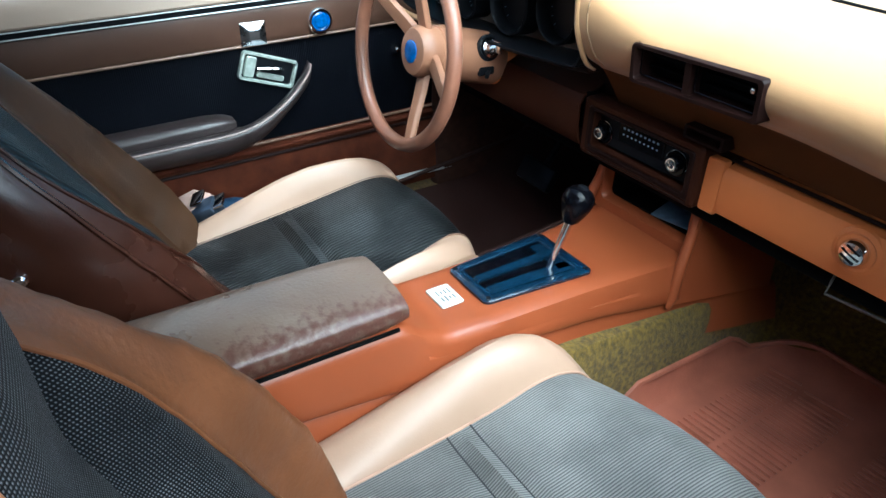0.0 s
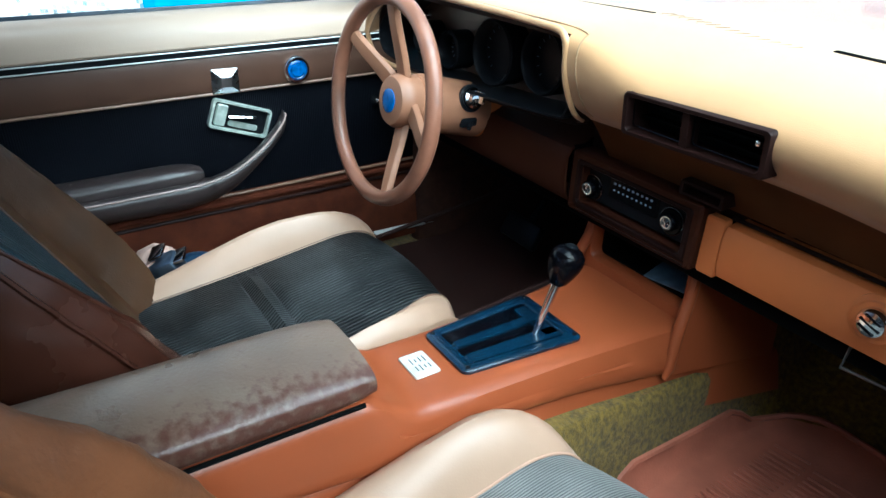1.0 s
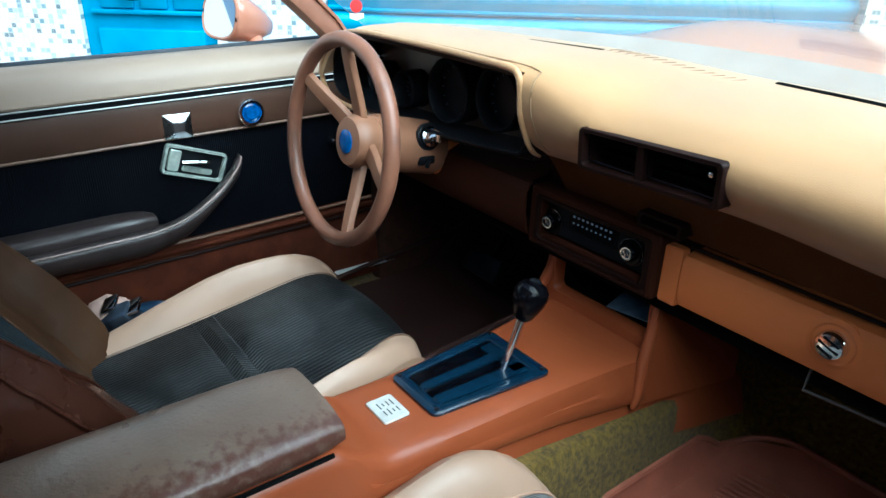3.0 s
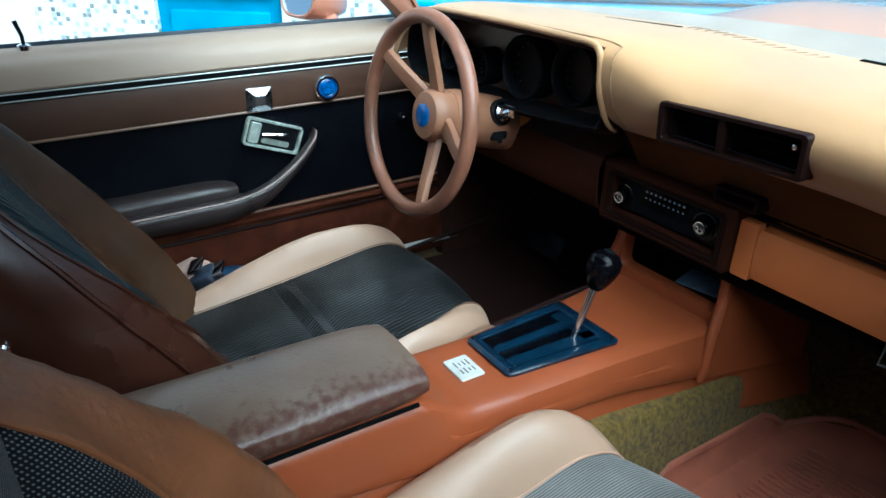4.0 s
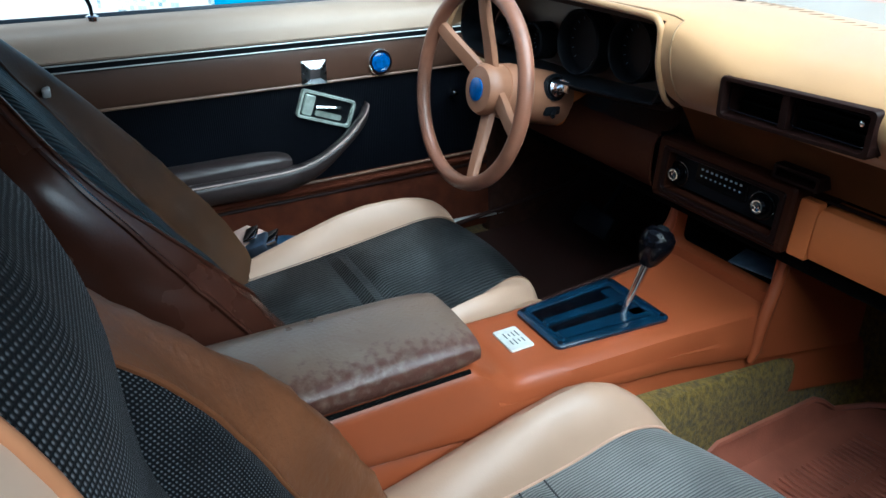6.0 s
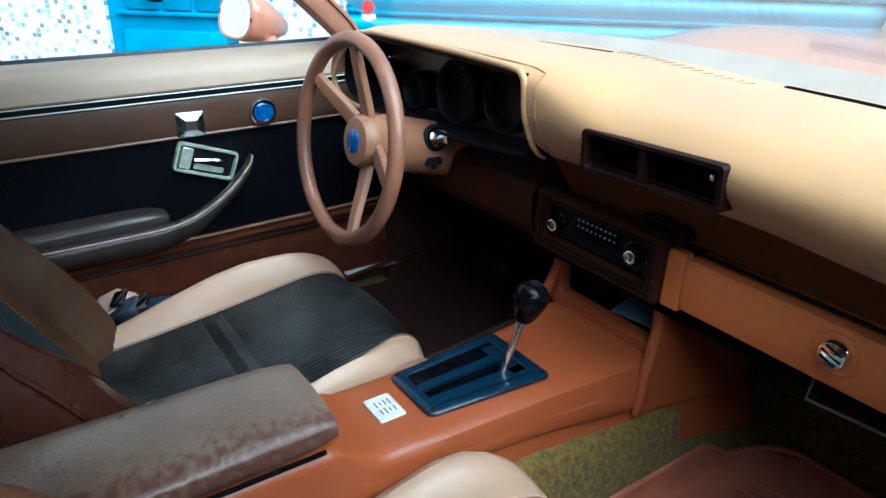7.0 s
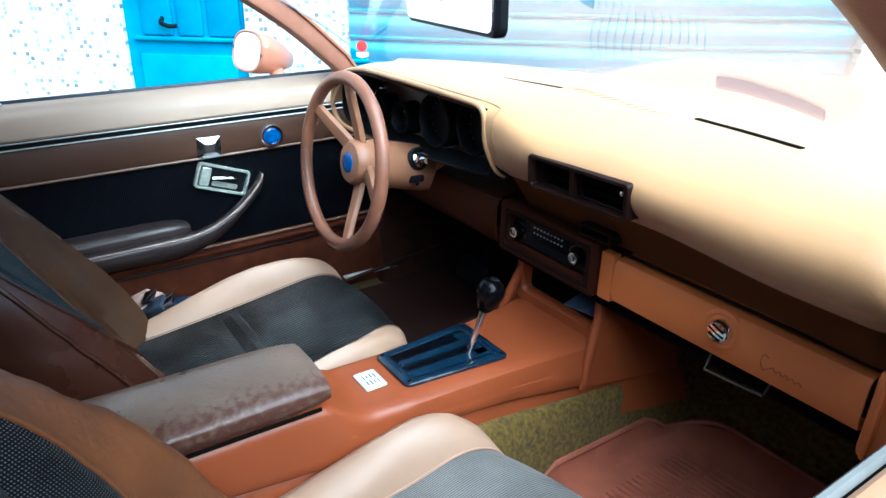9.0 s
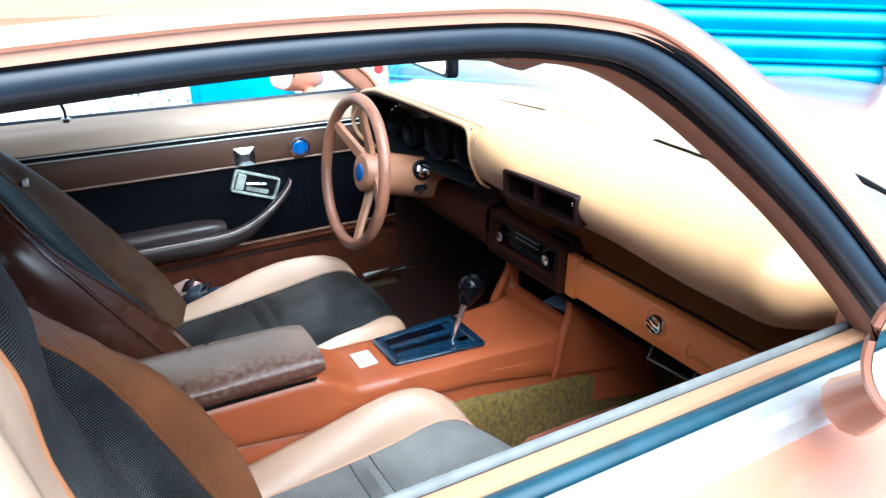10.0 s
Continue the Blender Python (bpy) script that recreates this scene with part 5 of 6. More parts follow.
    for k in range(33):
        y = -0.98 + 0.586 * k / 32
        f = 1.0
        if k > 28:
            f = math.sqrt(max(0.03, 1 - ((k - 28) / 4.25) ** 2))
        ring = []
        for q in range(28):
            a = 2 * math.pi * q / 28
            cu = math.copysign(abs(math.cos(a)) ** 0.45, math.cos(a))
            cv = math.copysign(abs(math.sin(a)) ** 0.55, math.sin(a))
            ring.append(V(0.011 + 0.071 * cu * (0.9 + 0.1 * f), y, 0.643 + 0.006 * (1 - cu * cu) + 0.020 * cv * (0.55 + 0.45 * f)))
        rows.append(ring)
    lid = part("armrest_lid", sheet(rows, closed_v=True, caps=True), arm_leather, c, "worn brown leather armrest lid")
    part("lid_gap", tube([V(0.0845, -0.97, 0.6305), V(0.0845, -0.6, 0.6305), V(0.0845, -0.412, 0.6305)], 0.0028, 6), void_black, c)
    # shift plate, wider towards the dash
    def sp(u, v, dd):
        wide = 0.0468 + (0.0610 - 0.0468) * (v + 0.09) / 0.18
        return V(0.005 + u * wide / 0.054, -0.170 + v, 0.5875 + dd)
    fr = part("shift_plate", ring_frame(rounded(0.112, 0.184, 0.010), rounded(0.082, 0.146, 0.005), sp, 0.006, 0.002), shift_black, c, "glossy blue-black shift plate")
    part("tray", plate(rounded(0.090, 0.156, 0.005), lambda u, v, dd: sp(u, v, dd - 0.001), 0.0035), black_gloss, fr)
    part("gate_bar", plate([(u - 0.006, v) for u, v in rounded(0.014, 0.146, 0.003)], sp, 0.0065), shift_black, fr)
    part("gate_wall", plate([(u + 0.030, v) for u, v in rounded(0.020, 0.146, 0.003)], sp, 0.0055), shift_black, fr)
    part("cross_bar", plate([(u, v + 0.060) for u, v in rounded(0.07, 0.022, 0.003)], sp, 0.0055), shift_black, fr)
    for u, v in ((-0.048, 0.083), (0.048, 0.083), (-0.048, -0.083), (0.048, -0.083)):
        part("screw", revolve([(0.0035, 0.004), (0.0035, 0.0072), (0.002, 0.008)], sp(u, v, 0), (0, 0, 1), 12), black_plastic, fr)
    # data plate
    lp = lambda u, v, dd: V(0.009 + u * 0.84, -0.300 + v * 0.86, 0.5895 + dd)
    pl = part("data_plate", plate(rounded(0.056, 0.042, 0.004), lp, 0.0025, 0.001), plate_metal, c, "small silver metal plate")
    bars = bmesh.new()
    for k in range(4):
        for q in range(2):
            block(lp(-0.009 + 0.018 * q, 0.012 - 0.007 * k, 0.0026), (0.012 - 0.003 * ((k + q) % 3), 0.0014, 0.0006), 0, bm=bars)
    tagged(part("plate_marks", bars, plate_ink, pl, "dark unreadable printed bars", soft=False), kind="stuff")


console()


def pocket_leaflet():
    m = Matrix.Rotation(radians(12), 4, "Z")
    leaf = thing("leaflet", (0.045, 0.13, 0.609), "small blue-grey folded leaflet lying in the console pocket", "leaflet")
    part("cover", block((0.045, 0.128, 0.6135), (0.078, 0.055, 0.0022), 0.0006, m=m @ Matrix.Rotation(radians(4), 4, "X")), leaf_blue, leaf)
    part("inside", block((0.045, 0.130, 0.6105), (0.076, 0.055, 0.0022), 0.0006, m=m), white_plastic, leaf, "pale inner page")


leaf_blue = material("blue-grey paper", (0.13, 0.20, 0.27), 0.45, vary=0.3, scale=60)
pocket_leaflet()


def gear_lever():
    g = thing("gear_lever", (0.030, -0.135, 0.588), "chrome gear lever with black egg-shaped knob", "gear lever")
    a, b = V(0.028, -0.132, 0.586), V(0.0330, -0.1050, 0.6720)
    part("rod", tube([a, a.lerp(b, 0.1), a.lerp(b, 0.5), b], [0.0035, 0.0045, 0.0055, 0.0065], 10), chrome, g)
    ax = (b - a).normalized()
    k = part("knob", revolve([(0.008, -0.008), (0.013, -0.003), (0.018, 0.008), (0.0218, 0.019), (0.0232, 0.027), (0.0218, 0.037), (0.0160, 0.044), (0.010, 0.0465), (0.0, 0.0475)], b, ax, 28), black_gloss, g)
    part("button", revolve([(0.008, 0.045), (0.008, 0.0485), (0.006, 0.050), (0.0, 0.0505)], b, ax, 18), black_plastic, k)


gear_lever()


# ---- seats ----
web_pink = material("pale piping vinyl", (0.50, 0.31, 0.22), 0.4, vary=0.1)

def bucket_seat(cx, label, outer, inner, lean, TOP, HW, BB_NEAR, BB_FAR, seam, zoff=0.0, pillow=None, HWN=None, near_seam=None, lift_near=None):
    s = thing("bucket_seat", (cx, -0.4, 0.36), label, "car seat", "front bucket seats")
    # cushion: centre line (y, z), bolster height, width factor, by distance from back to front
    CL = [(-0.66, 0.505), (-0.55, 0.508), (-0.42, 0.515), (-0.32, 0.526), (-0.25, 0.538), (-0.198, 0.540), (-0.162, 0.530), (-0.140, 0.506), (-0.132, 0.470), (-0.138, 0.420), (-0.155, 0.375)]
    BO = [0.004, 0.016, 0.040, 0.052, 0.046, 0.034, 0.018, 0.006, 0.002, 0.001, 0.0]
    if not pillow:
        CL = [(-0.66, 0.475), (-0.55, 0.487), (-0.42, 0.505), (-0.32, 0.522), (-0.25, 0.536), (-0.198, 0.545), (-0.162, 0.543), (-0.138, 0.528), (-0.125, 0.495), (-0.128, 0.440), (-0.145, 0.375)]
    WF = [1.0, 1.0, 0.99, 0.97, 0.94, 0.91, 0.88, 0.86, 0.85, 0.85, 0.85] if not pillow else [0.97, 0.99, 1.0, 1.0, 0.995, 0.98, 0.955, 0.93, 0.92, 0.92, 0.92]
    N = 60
    cl = smooth([(0, y, z + zoff) for y, z in CL], N)
    nrm = []
    for i in range(N):
        t = (cl[min(i + 1, N - 1)] - cl[max(i - 1, 0)]).normalized()
        nrm.append(V(0, -t.z, t.y))
    tb = lambda T, i: curve_table(list(enumerate(T)), i * (len(T) - 1) / (N - 1))
    SEAM = 13
    cxb, cx = cx, cx + (-0.035 if pillow else 0.040)
    IN, CR, PI = (0.150, 0.178, 0.206) if not pillow else (0.146, 0.194, 0.226)

    door = 1 if cx > 0 else -1

    def cus(w, d, i):
        # the front corner beside the console is rounded off in plan
        round_off = 0.052 * max(0.0, (0.10 - w * door) / 0.31) ** 1.5 * lerp_table([(12, 0.0), (34, 1.0)], i) if pillow else 0.0
        return V(cx + w * tb(WF, i), cl[i].y - round_off, cl[i].z) + nrm[i] * d

    def inset(sgn, i):
        """Where the cloth meets the bolster; beside the console it runs wider towards the back."""
        return lerp_table([(12, 0.170), (36, 0.140)], i) if sgn > 0 and not pillow else IN
    rows = []
    for i in range(N):
        groove = {SEAM: -0.008, SEAM + 1: 0.004, SEAM + 2: -0.008}.get(i, 0.0)
        rows.append([cus(inset(f, i) * f, 0.004 + 0.010 * (1 - f * f) * (1 if i < 41 else 0.6) + groove * (1 - abs(f) ** 5), i) for f in [-1 + k / 10 for k in range(21)]])
    cu = part("cushion_insert", thick(sheet(rows), 0.006, (0, 0.3, 1)), cloth_lit if pillow else cloth, s, "grey corded cloth, coloured paler for the window light" if pillow else "dark grey corded cloth cushion centre")
    for i in (SEAM, SEAM + 2):
        part("cross_seam", tube([p + nrm[i] * 0.0002 for p in rows[i]], 0.0013, 6, flat=0.7), seam_cloth, cu)
    for sgn in (-1, 1):
        rows, pip, pip2 = [], [], []
        for i in range(N):
            b = tb(BO, i)
            ii = inset(sgn, i)
            cr = max(CR, ii + 0.008)
            if ii > 0.150 and not pillow:
                b *= 1 - 0.7 * (ii - IN) / 0.04
            if sgn > 0 and not pillow:
                b *= lerp_table([(14, 0.85), (36, 0.40)], i)
            prof = [(ii - 0.003, -0.002), (ii + 0.3 * (cr - ii) * 0.6, 0.006 + b * 0.35), (ii + 0.6 * (cr - ii), 0.006 + b * 0.80), (ii + 0.85 * (cr - ii), 0.006 + b * 0.98), (cr + 0.004, 0.006 + b), (PI - 0.012, 0.003 + b * 0.82), (PI - 0.002, -0.002 + b * 0.45), (PI, -0.006 + b * 0.1)]
            if sgn > 0 and not pillow:
                # the console side slopes away instead of standing up
                prof = [(w, d - 0.024 * max(0.0, (w - ii) / (PI - ii)) ** 1.3) for w, d in prof]
            rows.append([cus(sgn * w, d + 0.0012 * noise.noise((w * 30, i * 0.45, cx * 9 + sgn)) * (1 if q > 1 else 0), i) for q, (w, d) in enumerate(prof)])
            pip.append(cus(sgn * (PI + 0.001), -0.006 + b * 0.1 - (0.024 if sgn > 0 and not pillow else 0.0), i))
            pip2.append(cus(sgn * (ii + 0.001), 0.006, i))
        part("cushion_bolster", thick(sheet(rows), 0.004, (0, 0.3, 1)), seat_tan, s, "tan vinyl cushion bolster")
        part("piping", tube(pip, 0.0030, 8), web_pink if pillow else seat_brown, s, "thin piping along the cushion edge")
        part("seam_piping", tube(pip2, 0.0018, 6), web_pink if pillow else piping_brown, s)
    # cushion side boxing
    rows = []
    for i in range(N):
        rows.append([cus(-PI, -0.006 + tb(BO, i) * 0.1, i), cus(-1.01 * PI, -0.02, i), V(cx - PI * 0.98, min(cl[i].y, -0.125), 0.372), V(cx, min(cl[i].y, -0.125), 0.366), V(cx + PI * 0.98, min(cl[i].y, -0.125), 0.372)] + [cus(1.01 * PI, -0.02, i), cus(PI, -0.006 + tb(BO, i) * 0.1, i)])
    part("cushion_boxing", sheet(rows), seat_tan, s, "tan vinyl cushion sides")
    part("seat_rail", block((cx, -0.38, 0.362), (0.30, 0.40, 0.02), 0.004), black_plastic, s)
    cx = cxb
    # backrest in its own lean: w across, h up the back, d out of the face
    O = V(cx, -0.560, 0.475 + zoff)
    BS, BD = V(0, -math.sin(radians(lean)), math.cos(radians(lean))), V(0, math.cos(radians(lean)), math.sin(radians(lean)))
    bk = lambda w, h, d: O + V(w, 0, 0) + BS * h + BD * d
    HS = [TOP * i / 48 for i in range(49)]
    far = 1 if cx > 0 else -1
    HWN = HWN or HW

    def edge(h, door_side=True):
        """Half the width of the backrest at h up."""
        return curve_table(HW if door_side else HWN, h)

    def face(w, h):
        """How far the face stands out at w across and h up."""
        w1, b = edge(h, w * far > 0), curve_table(BB_FAR if w * far > 0 else BB_NEAR, h)
        rise = curve_table(lift_near, h) * lerp_table([(0.05, 0.0), (0.10, 1.0)], -w * far) if lift_near else 0.0
        f = min(1.0, max(0.0, (abs(w) - (w1 - 0.092)) / 0.092))
        bulge = curve_table(pillow, h) * lerp_table([(0.0, 1.0), (0.035, 1.0), (0.085, 0.84), (0.14, 0.60), (0.20, 0.36)], abs(w - 0.01 * far)) if pillow and w * far > 0 else 0.0
        if pillow and w * far <= 0:
            bulge = curve_table(pillow, h) * lerp_table([(0.015, 1.0), (0.055, 0.18), (0.09, 0.0)], abs(w))
        return rise * (1 - lerp_table([(0.0, 0.0), (0.5, 1.0)], f)) + bulge + ((0.0035 if pillow else 0.0012) * noise.noise((w * 22, h * 16, cx * 7)) + (0.0042 * noise.noise((w * 38, h * 34, cx * 3)) if pillow and w * far < 0 else 0.0 if pillow else 0.0050 * noise.noise((w * 26, h * 30, 4.0)) * max(0.0, 1 - h / 0.45))) * (1 if f > 0.2 else 0.3) + 0.010 * (1 - (w / w1) ** 2) + b * lerp_table([(0.0, 0.0), (0.55, 1.0), (0.75, 0.97), (1.0, 0.55)], f)

    def band(lo, hi, n):
        return [[bk(lo(h) + (hi(h) - lo(h)) * k / n, h, face(lo(h) + (hi(h) - lo(h)) * k / n, h)) for k in range(n + 1)] for h in HS]
    near_edge = lambda h: -far * (edge(h, False) - curve_table(near_seam, h))                                              # seam on the console side
    far_edge = lambda h: far * (edge(h) - curve_table(seam, h))   # seam on the door side
    part("backrest_insert", thick(sheet(band(near_edge, far_edge, 34)), 0.004, BD), cloth_dark if pillow else cloth_navy, s, "corded dark cloth backrest centre")
    part("backrest_bolster", thick(sheet(band(lambda h: -far * edge(h, False), near_edge, 12)), 0.004, BD), inner, s, "padded vinyl backrest bolster")
    part("backrest_bolster", thick(sheet(band(far_edge, lambda h: far * edge(h), 12)), 0.004, BD), outer, s, "padded vinyl backrest bolster")
    part("seam_piping", tube([bk(near_edge(h), h, face(near_edge(h), h) + 0.001) for h in HS], 0.0025, 8), inner, s)
    part("seam_piping", tube([bk(far_edge(h), h, face(far_edge(h), h) + 0.0005) for h in HS], 0.0023, 10), piping_vinyl if cx > 0 else olive_brown, s)
    for sgn in (-1, 1):
        is_outer = sgn == far
        part("piping", tube([bk(sgn * edge(h, is_outer), h, face(sgn * edge(h, is_outer), h)) for h in HS], 0.0035, 6), outer if is_outer else seat_brown, s)
        rows = []
        for h in HS:
            w1, d1 = edge(h, is_outer), face(sgn * edge(h, is_outer), h)
            rows.append([bk(sgn * w, h, d) for w, d in ((w1 - 0.002, d1), (w1 + 0.008, d1 * 0.5), (w1 + 0.012, -0.02), (w1 + 0.006, -0.075), (w1 - 0.02, -0.105))])
        part("side_panel", thick(sheet(rows), 0.004, (sgn, 0, 0)), outer if is_outer else seat_brown, s, "vinyl backrest side")
    rows = [[bk((curve_table(HW, h) - 0.02) * f, h, -0.105 - 0.01 * (1 - f * f)) for f in (-1, -0.5, 0, 0.5, 1)] for h in HS]
    part("back_panel", thick(sheet(rows), 0.006), seat_brown, s)
    if pillow:
        rows = [[bk(curve_table(HW, TOP) * f, TOP, face(curve_table(HW, TOP) * f, TOP)) for f in (-1, -0.5, 0, 0.5, 1)], [bk(curve_table(HW, TOP) * f, TOP + 0.012, -0.04) for f in (-1, -0.5, 0, 0.5, 1)], [bk((curve_table(HW, TOP) - 0.02) * f, TOP, -0.105 - 0.01 * (1 - f * f)) for f in (-1, -0.5, 0, 0.5, 1)]]
        part("top_cap", thick(sheet(rows), 0.004), cloth_head, s, "dark vinyl top of the high backrest")
        return s
    # head restraint grown out of the top
    rows = []
    for h, hw, d1, d0 in ((TOP + e, hw, d1, d0) for e, hw, d1, d0 in ((-0.020, 0.122, 0.012, -0.10), (-0.010, 0.132, 0.030, -0.112), (0.03, 0.136, 0.038, -0.112), (0.10, 0.128, 0.032, -0.105), (0.16, 0.104, 0.012, -0.092), (0.188, 0.075, -0.012, -0.07), (0.195, 0.05, -0.03, -0.05))):
        ring = []
        for q in range(28):
            a = 2 * math.pi * q / 28
            ring.append(bk(hw * math.copysign(abs(math.cos(a)) ** 0.6, math.cos(a)), h, (d1 + d0) / 2 + (d1 - d0) / 2 * math.copysign(abs(math.sin(a)) ** 0.6, math.sin(a))))
        rows.append(ring)
    part("head_restraint", sheet(rows, closed_v=True, caps=True), cloth_head, s, "dark blue-black vinyl head restraint")
    return s


olive_brown = material("olive-brown vinyl", (0.046, 0.0205, 0.008), 0.45, vary=0.3, scale=10, bump=0.15, bump_scale=380, spec=0.3)
# Tan seat vinyl with window light put into the colour, for the passenger backrest.
lit_tan = material("window-lit tan vinyl", (0.60, 0.425, 0.305), 0.40, vary=0.06, scale=8, bump=0.04, bump_scale=420)
cloth_head = material("blue-black vinyl", (0.010, 0.017, 0.030), 0.38, vary=0.2, scale=12, bump=0.2)
driver_seat = bucket_seat(-0.345, "driver bucket seat with grey corded cloth and tan vinyl", olive_brown, seat_brown, 31, 0.53,
            [(0.0, 0.175), (0.10, 0.190), (0.30, 0.190), (0.42, 0.168), (0.48, 0.135), (0.53, 0.105)],
            [(0.0, 0.045), (0.08, 0.060), (0.25, 0.050), (0.42, 0.034), (0.53, 0.020)],
            [(0.0, 0.050), (0.08, 0.065), (0.25, 0.055), (0.42, 0.036), (0.53, 0.020)], [(0.0, 0.170), (0.20, 0.160), (0.40, 0.110), (0.53, 0.070)], 0.0, None,
            [(0.0, 0.200), (0.10, 0.214), (0.30, 0.216), (0.42, 0.200), (0.48, 0.165), (0.53, 0.130)],
            [(0.0, 0.105), (0.08, 0.068), (0.18, 0.036), (0.30, 0.017), (0.42, 0.009), (0.53, 0.008)])
part("clip", block((-0.43, -0.766, 0.857), (0.026, 0.010, 0.010), 0.002), brushed, driver_seat, "small bright clip on the backrest edge")
part("release_button", revolve([(0.009, -0.012), (0.009, 0.003), (0.006, 0.006), (0.0, 0.0065)], (-0.122, -0.778, 0.704), (1, 0, 0), 18), chrome, driver_seat, "small chrome backrest release button")
bucket_seat(0.355, "passenger bucket seat with grey corded cloth and tan vinyl", lit_tan, back_tan, 31, 0.70,
            [(0.0, 0.200), (0.10, 0.220), (0.30, 0.222), (0.45, 0.215), (0.55, 0.195), (0.64, 0.150), (0.70, 0.10)],
            [(0.0, 0.030), (0.05, 0.050), (0.12, 0.069), (0.20, 0.080), (0.28, 0.080), (0.35, 0.071), (0.42, 0.056), (0.55, 0.028), (0.70, 0.0)],
            [(0.0, 0.050), (0.08, 0.070), (0.25, 0.055), (0.40, 0.030), (0.55, 0.020), (0.70, 0.0)],
            [(0.0, 0.085), (0.20, 0.090), (0.38, 0.120), (0.474, 0.129), (0.55, 0.110), (0.64, 0.065), (0.70, 0.035)], 0.0,
            [(0.27, 0.0), (0.43, 0.040), (0.51, 0.082), (0.578, 0.098), (0.635, 0.080), (0.70, 0.02)],
            [(0.0, 0.205), (0.06, 0.232), (0.12, 0.229), (0.20, 0.218), (0.30, 0.204), (0.42, 0.188), (0.55, 0.165), (0.64, 0.135), (0.70, 0.10)], [(0.0, 0.094), (0.70, 0.094)],
            [(0.0, 0.0), (0.12, 0.012), (0.24, 0.032), (0.36, 0.048), (0.46, 0.045), (0.58, 0.02), (0.70, 0.0)])


def belt_buckle():
    b = thing("seat_belt_buckle", (-0.56, -0.52, 0.47), "chrome seat belt buckle on a stub of pale webbing", "seat belt")
    m = Matrix.Rotation(radians(30), 4, "X") @ Matrix.Rotation(radians(-30), 4, "Z")
    part("buckle_box", block((-0.506, -0.512, 0.512), (0.034, 0.052, 0.044), 0.006, m=m), buckle_steel, b)
    for dz in (-0.020, 0.020):
        part("edge_bar", block((-0.500, -0.505, 0.512 + dz), (0.030, 0.050, 0.006), 0.002, m=m), chrome, b)
    part("button", block((-0.491, -0.500, 0.506), (0.012, 0.034, 0.026), 0.004, m=m), shift_black, b, "dark blue release button")
    part("tongue", block((-0.515, -0.520, 0.540), (0.030, 0.022, 0.006), 0.002, m=m), chrome, b)
    part("webbing", thick(sheet([[V(-0.535 + dx, y, z + 0.006 * math.cos(dx * 150)) for dx in (-0.028, -0.014, 0, 0.014, 0.028)] for y, z in ((-0.490, 0.522), (-0.515, 0.536), (-0.540, 0.528), (-0.565, 0.49), (-0.58, 0.37))]), 0.004), pale_web, b, "pale pinkish belt webbing")
    strap = smooth([(-0.600, -0.505, 0.462), (-0.613, -0.450, 0.476), (-0.628, -0.395, 0.470), (-0.645, -0.350, 0.425), (-0.652, -0.335, 0.376)], 16)
    folded = thick(sheet([[p + V(0.019 * f, 0.012 * f, 0.004 * (1 - f * f)) for f in (-1, -0.5, 0, 0.5, 1)] for p in strap]), 0.003)
    c = V(-0.508, -0.512, 0.512)
    for o in b.children:
        o.data.transform(Matrix.Translation(c + V(-0.040, 0.022, -0.012)) @ Matrix.Diagonal((1.2, 1.2, 1.2, 1.0)) @ Matrix.Translation(-c))
    part("strap", folded, navy_web, b, "dark blue belt strap between seat and door")


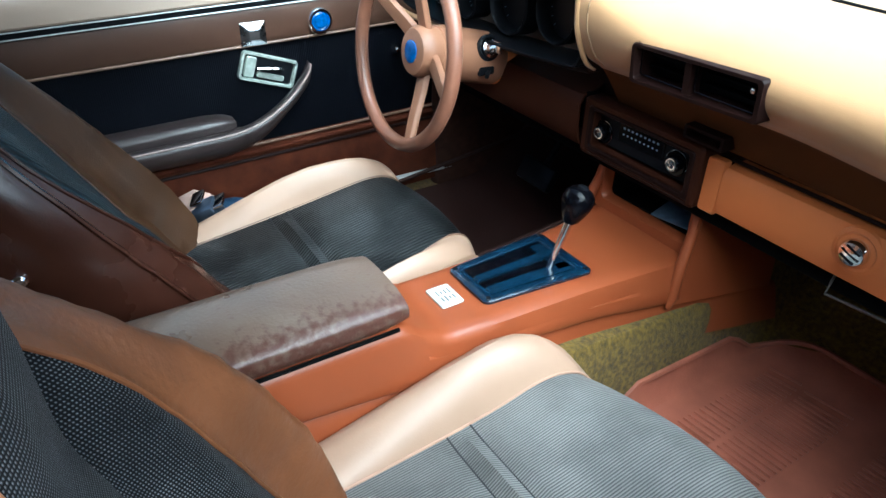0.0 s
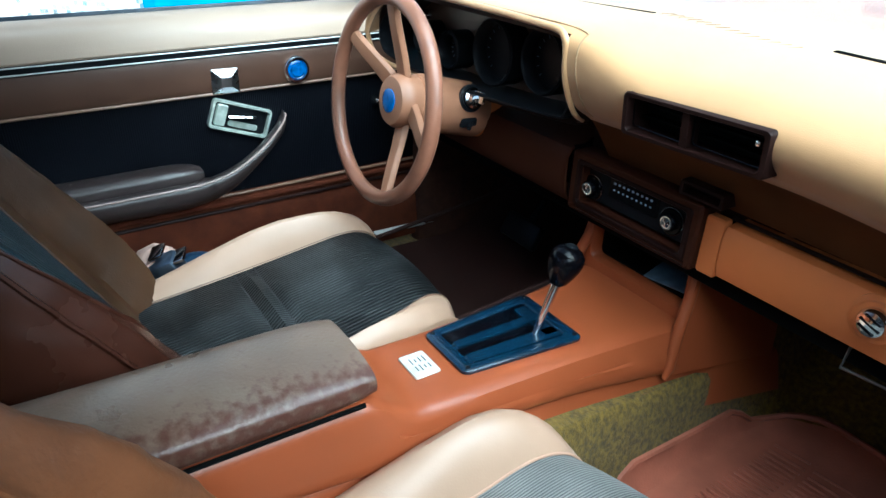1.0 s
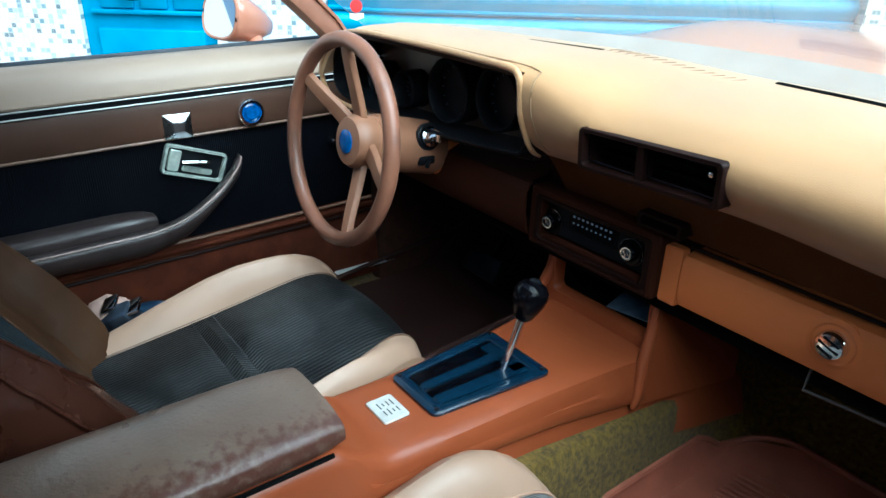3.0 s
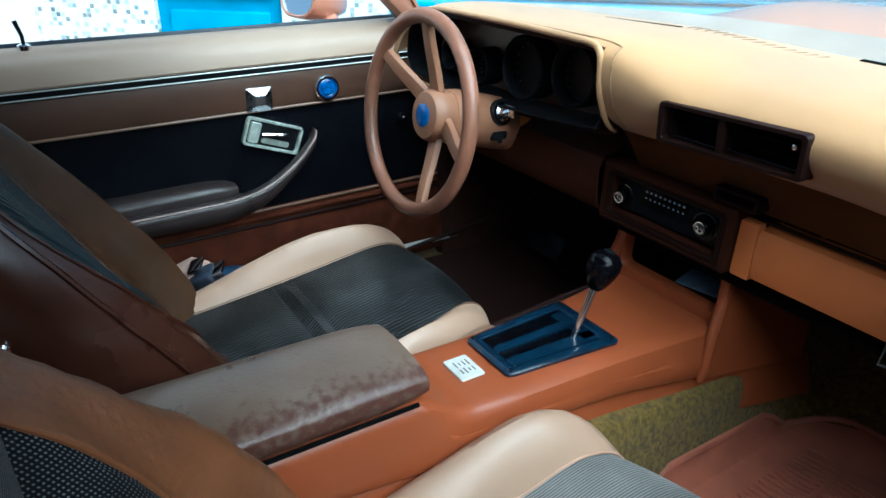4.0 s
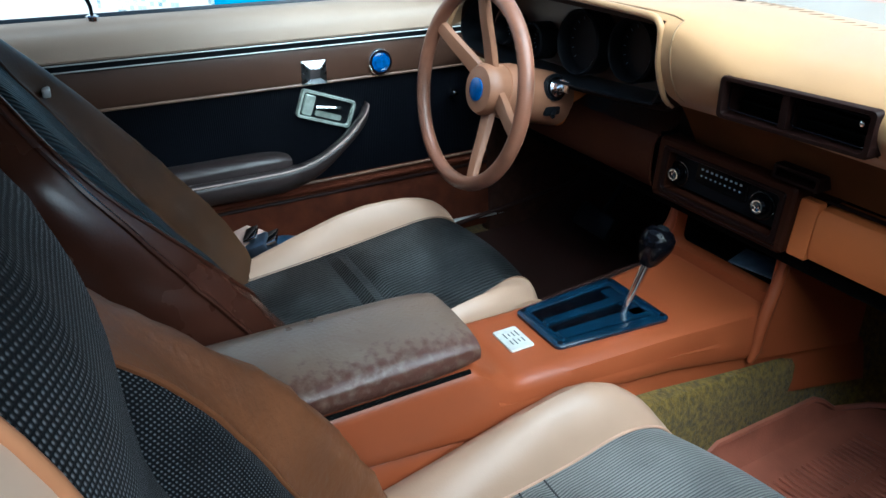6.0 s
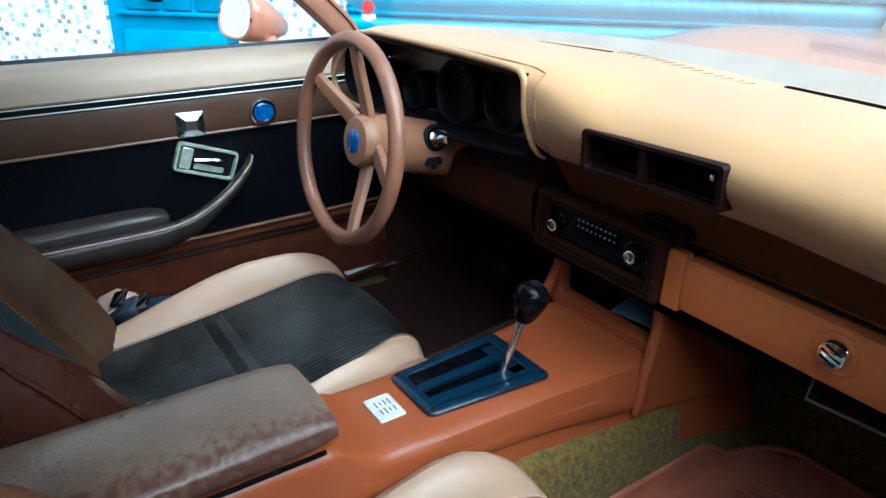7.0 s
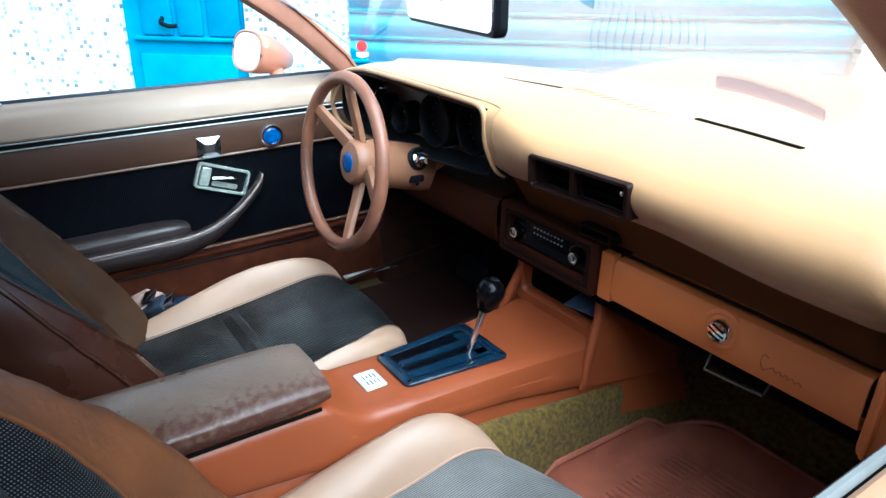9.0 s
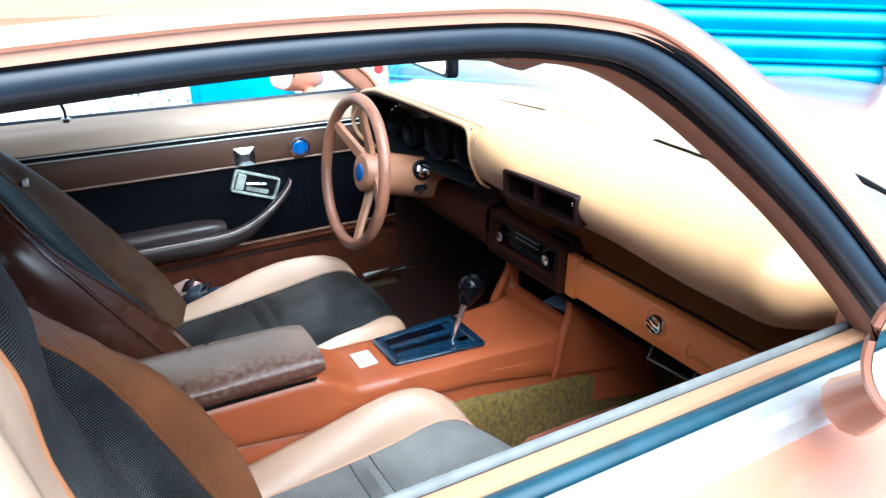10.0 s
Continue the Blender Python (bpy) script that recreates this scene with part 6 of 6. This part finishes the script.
buckle_steel = material("dark blued steel", (0.10, 0.13, 0.18), 0.3, metal=0.8, vary=0.3, scale=60)
navy_web = material("navy belt webbing", (0.010, 0.030, 0.065), 0.45, vary=0.2, scale=60, bump=0.3, bump_scale=500)
pale_web = material("pale belt webbing", (0.46, 0.31, 0.25), 0.6, vary=0.15, scale=60, bump=0.4, bump_scale=500)
belt_buckle()


# ---- mirrors and stickers on the windshield ----
def rear_view_mirror():
    m = thing("rear_view_mirror", (0.107, -0.245, 1.105), "dark-framed interior rear-view mirror", "mirror")
    t = Matrix.Rotation(radians(-8), 4, "Z") @ Matrix.Rotation(radians(2), 4, "X")
    pm = lambda u, v, d: V(0.107, -0.245, 1.128) + (t.to_3x3() @ V(u, -d, v))
    sh = part("shell", plate(rounded(0.226, 0.050, 0.012), lambda u, v, d: pm(u, v, d - 0.012), 0.0125, 0.004), black_plastic, m)
    part("mirror_glass", plate(rounded(0.214, 0.040, 0.009), pm, 0.003, 0.001), mirror_silver, sh, "silver mirror glass")
    part("stalk", tube([pm(0, 0, -0.018), V(0.08, -0.28, 1.160), V(0.05, -0.34, 1.190)], 0.007, 8), chrome, m)


rear_view_mirror()


def on_windshield(u, v):
    """A point just inside the glass: u across (-1 to 1), v up (0 to 1)."""
    half = 0.665 + (0.585 - 0.665) * v
    y0, y1 = 0.305 - 0.20 * abs(u) ** 2.4, -0.37 - 0.03 * abs(u) ** 2
    return V(half * u, y0 + (y1 - y0) * v + 0.03 * math.sin(math.pi * v), 0.942 + 0.268 * v - 0.019 * abs(u) ** 2 + 0.012 * math.sin(math.pi * v) - 0.007)


tag_at = on_windshield(-0.925, 0.27) + V(0.008, -0.006, -0.004)
tag_way = V(0.75, -0.65, 0.10).normalized()
single("windshield_tag", revolve([(0.0115, -0.001), (0.0115, 0.0008), (0.010, 0.001), (0.0, 0.001)], tag_at, tag_way, 24), red_plastic, "small round red tag stuck in the windshield corner", "sticker")
tag_side = tag_way.cross(V(0, 0, 1)).normalized()
single("windshield_label", plate([(0.013, -0.022), (0.013, -0.013), (-0.013, -0.012), (-0.014, -0.020), (0.0, -0.026)], lambda u, v, dd: tag_at + tag_side * u + V(0, 0, v) + tag_way * (dd - 0.003), 0.0015, 0.0004), white_plastic, "crumpled white paper label below the red tag", "sticker")
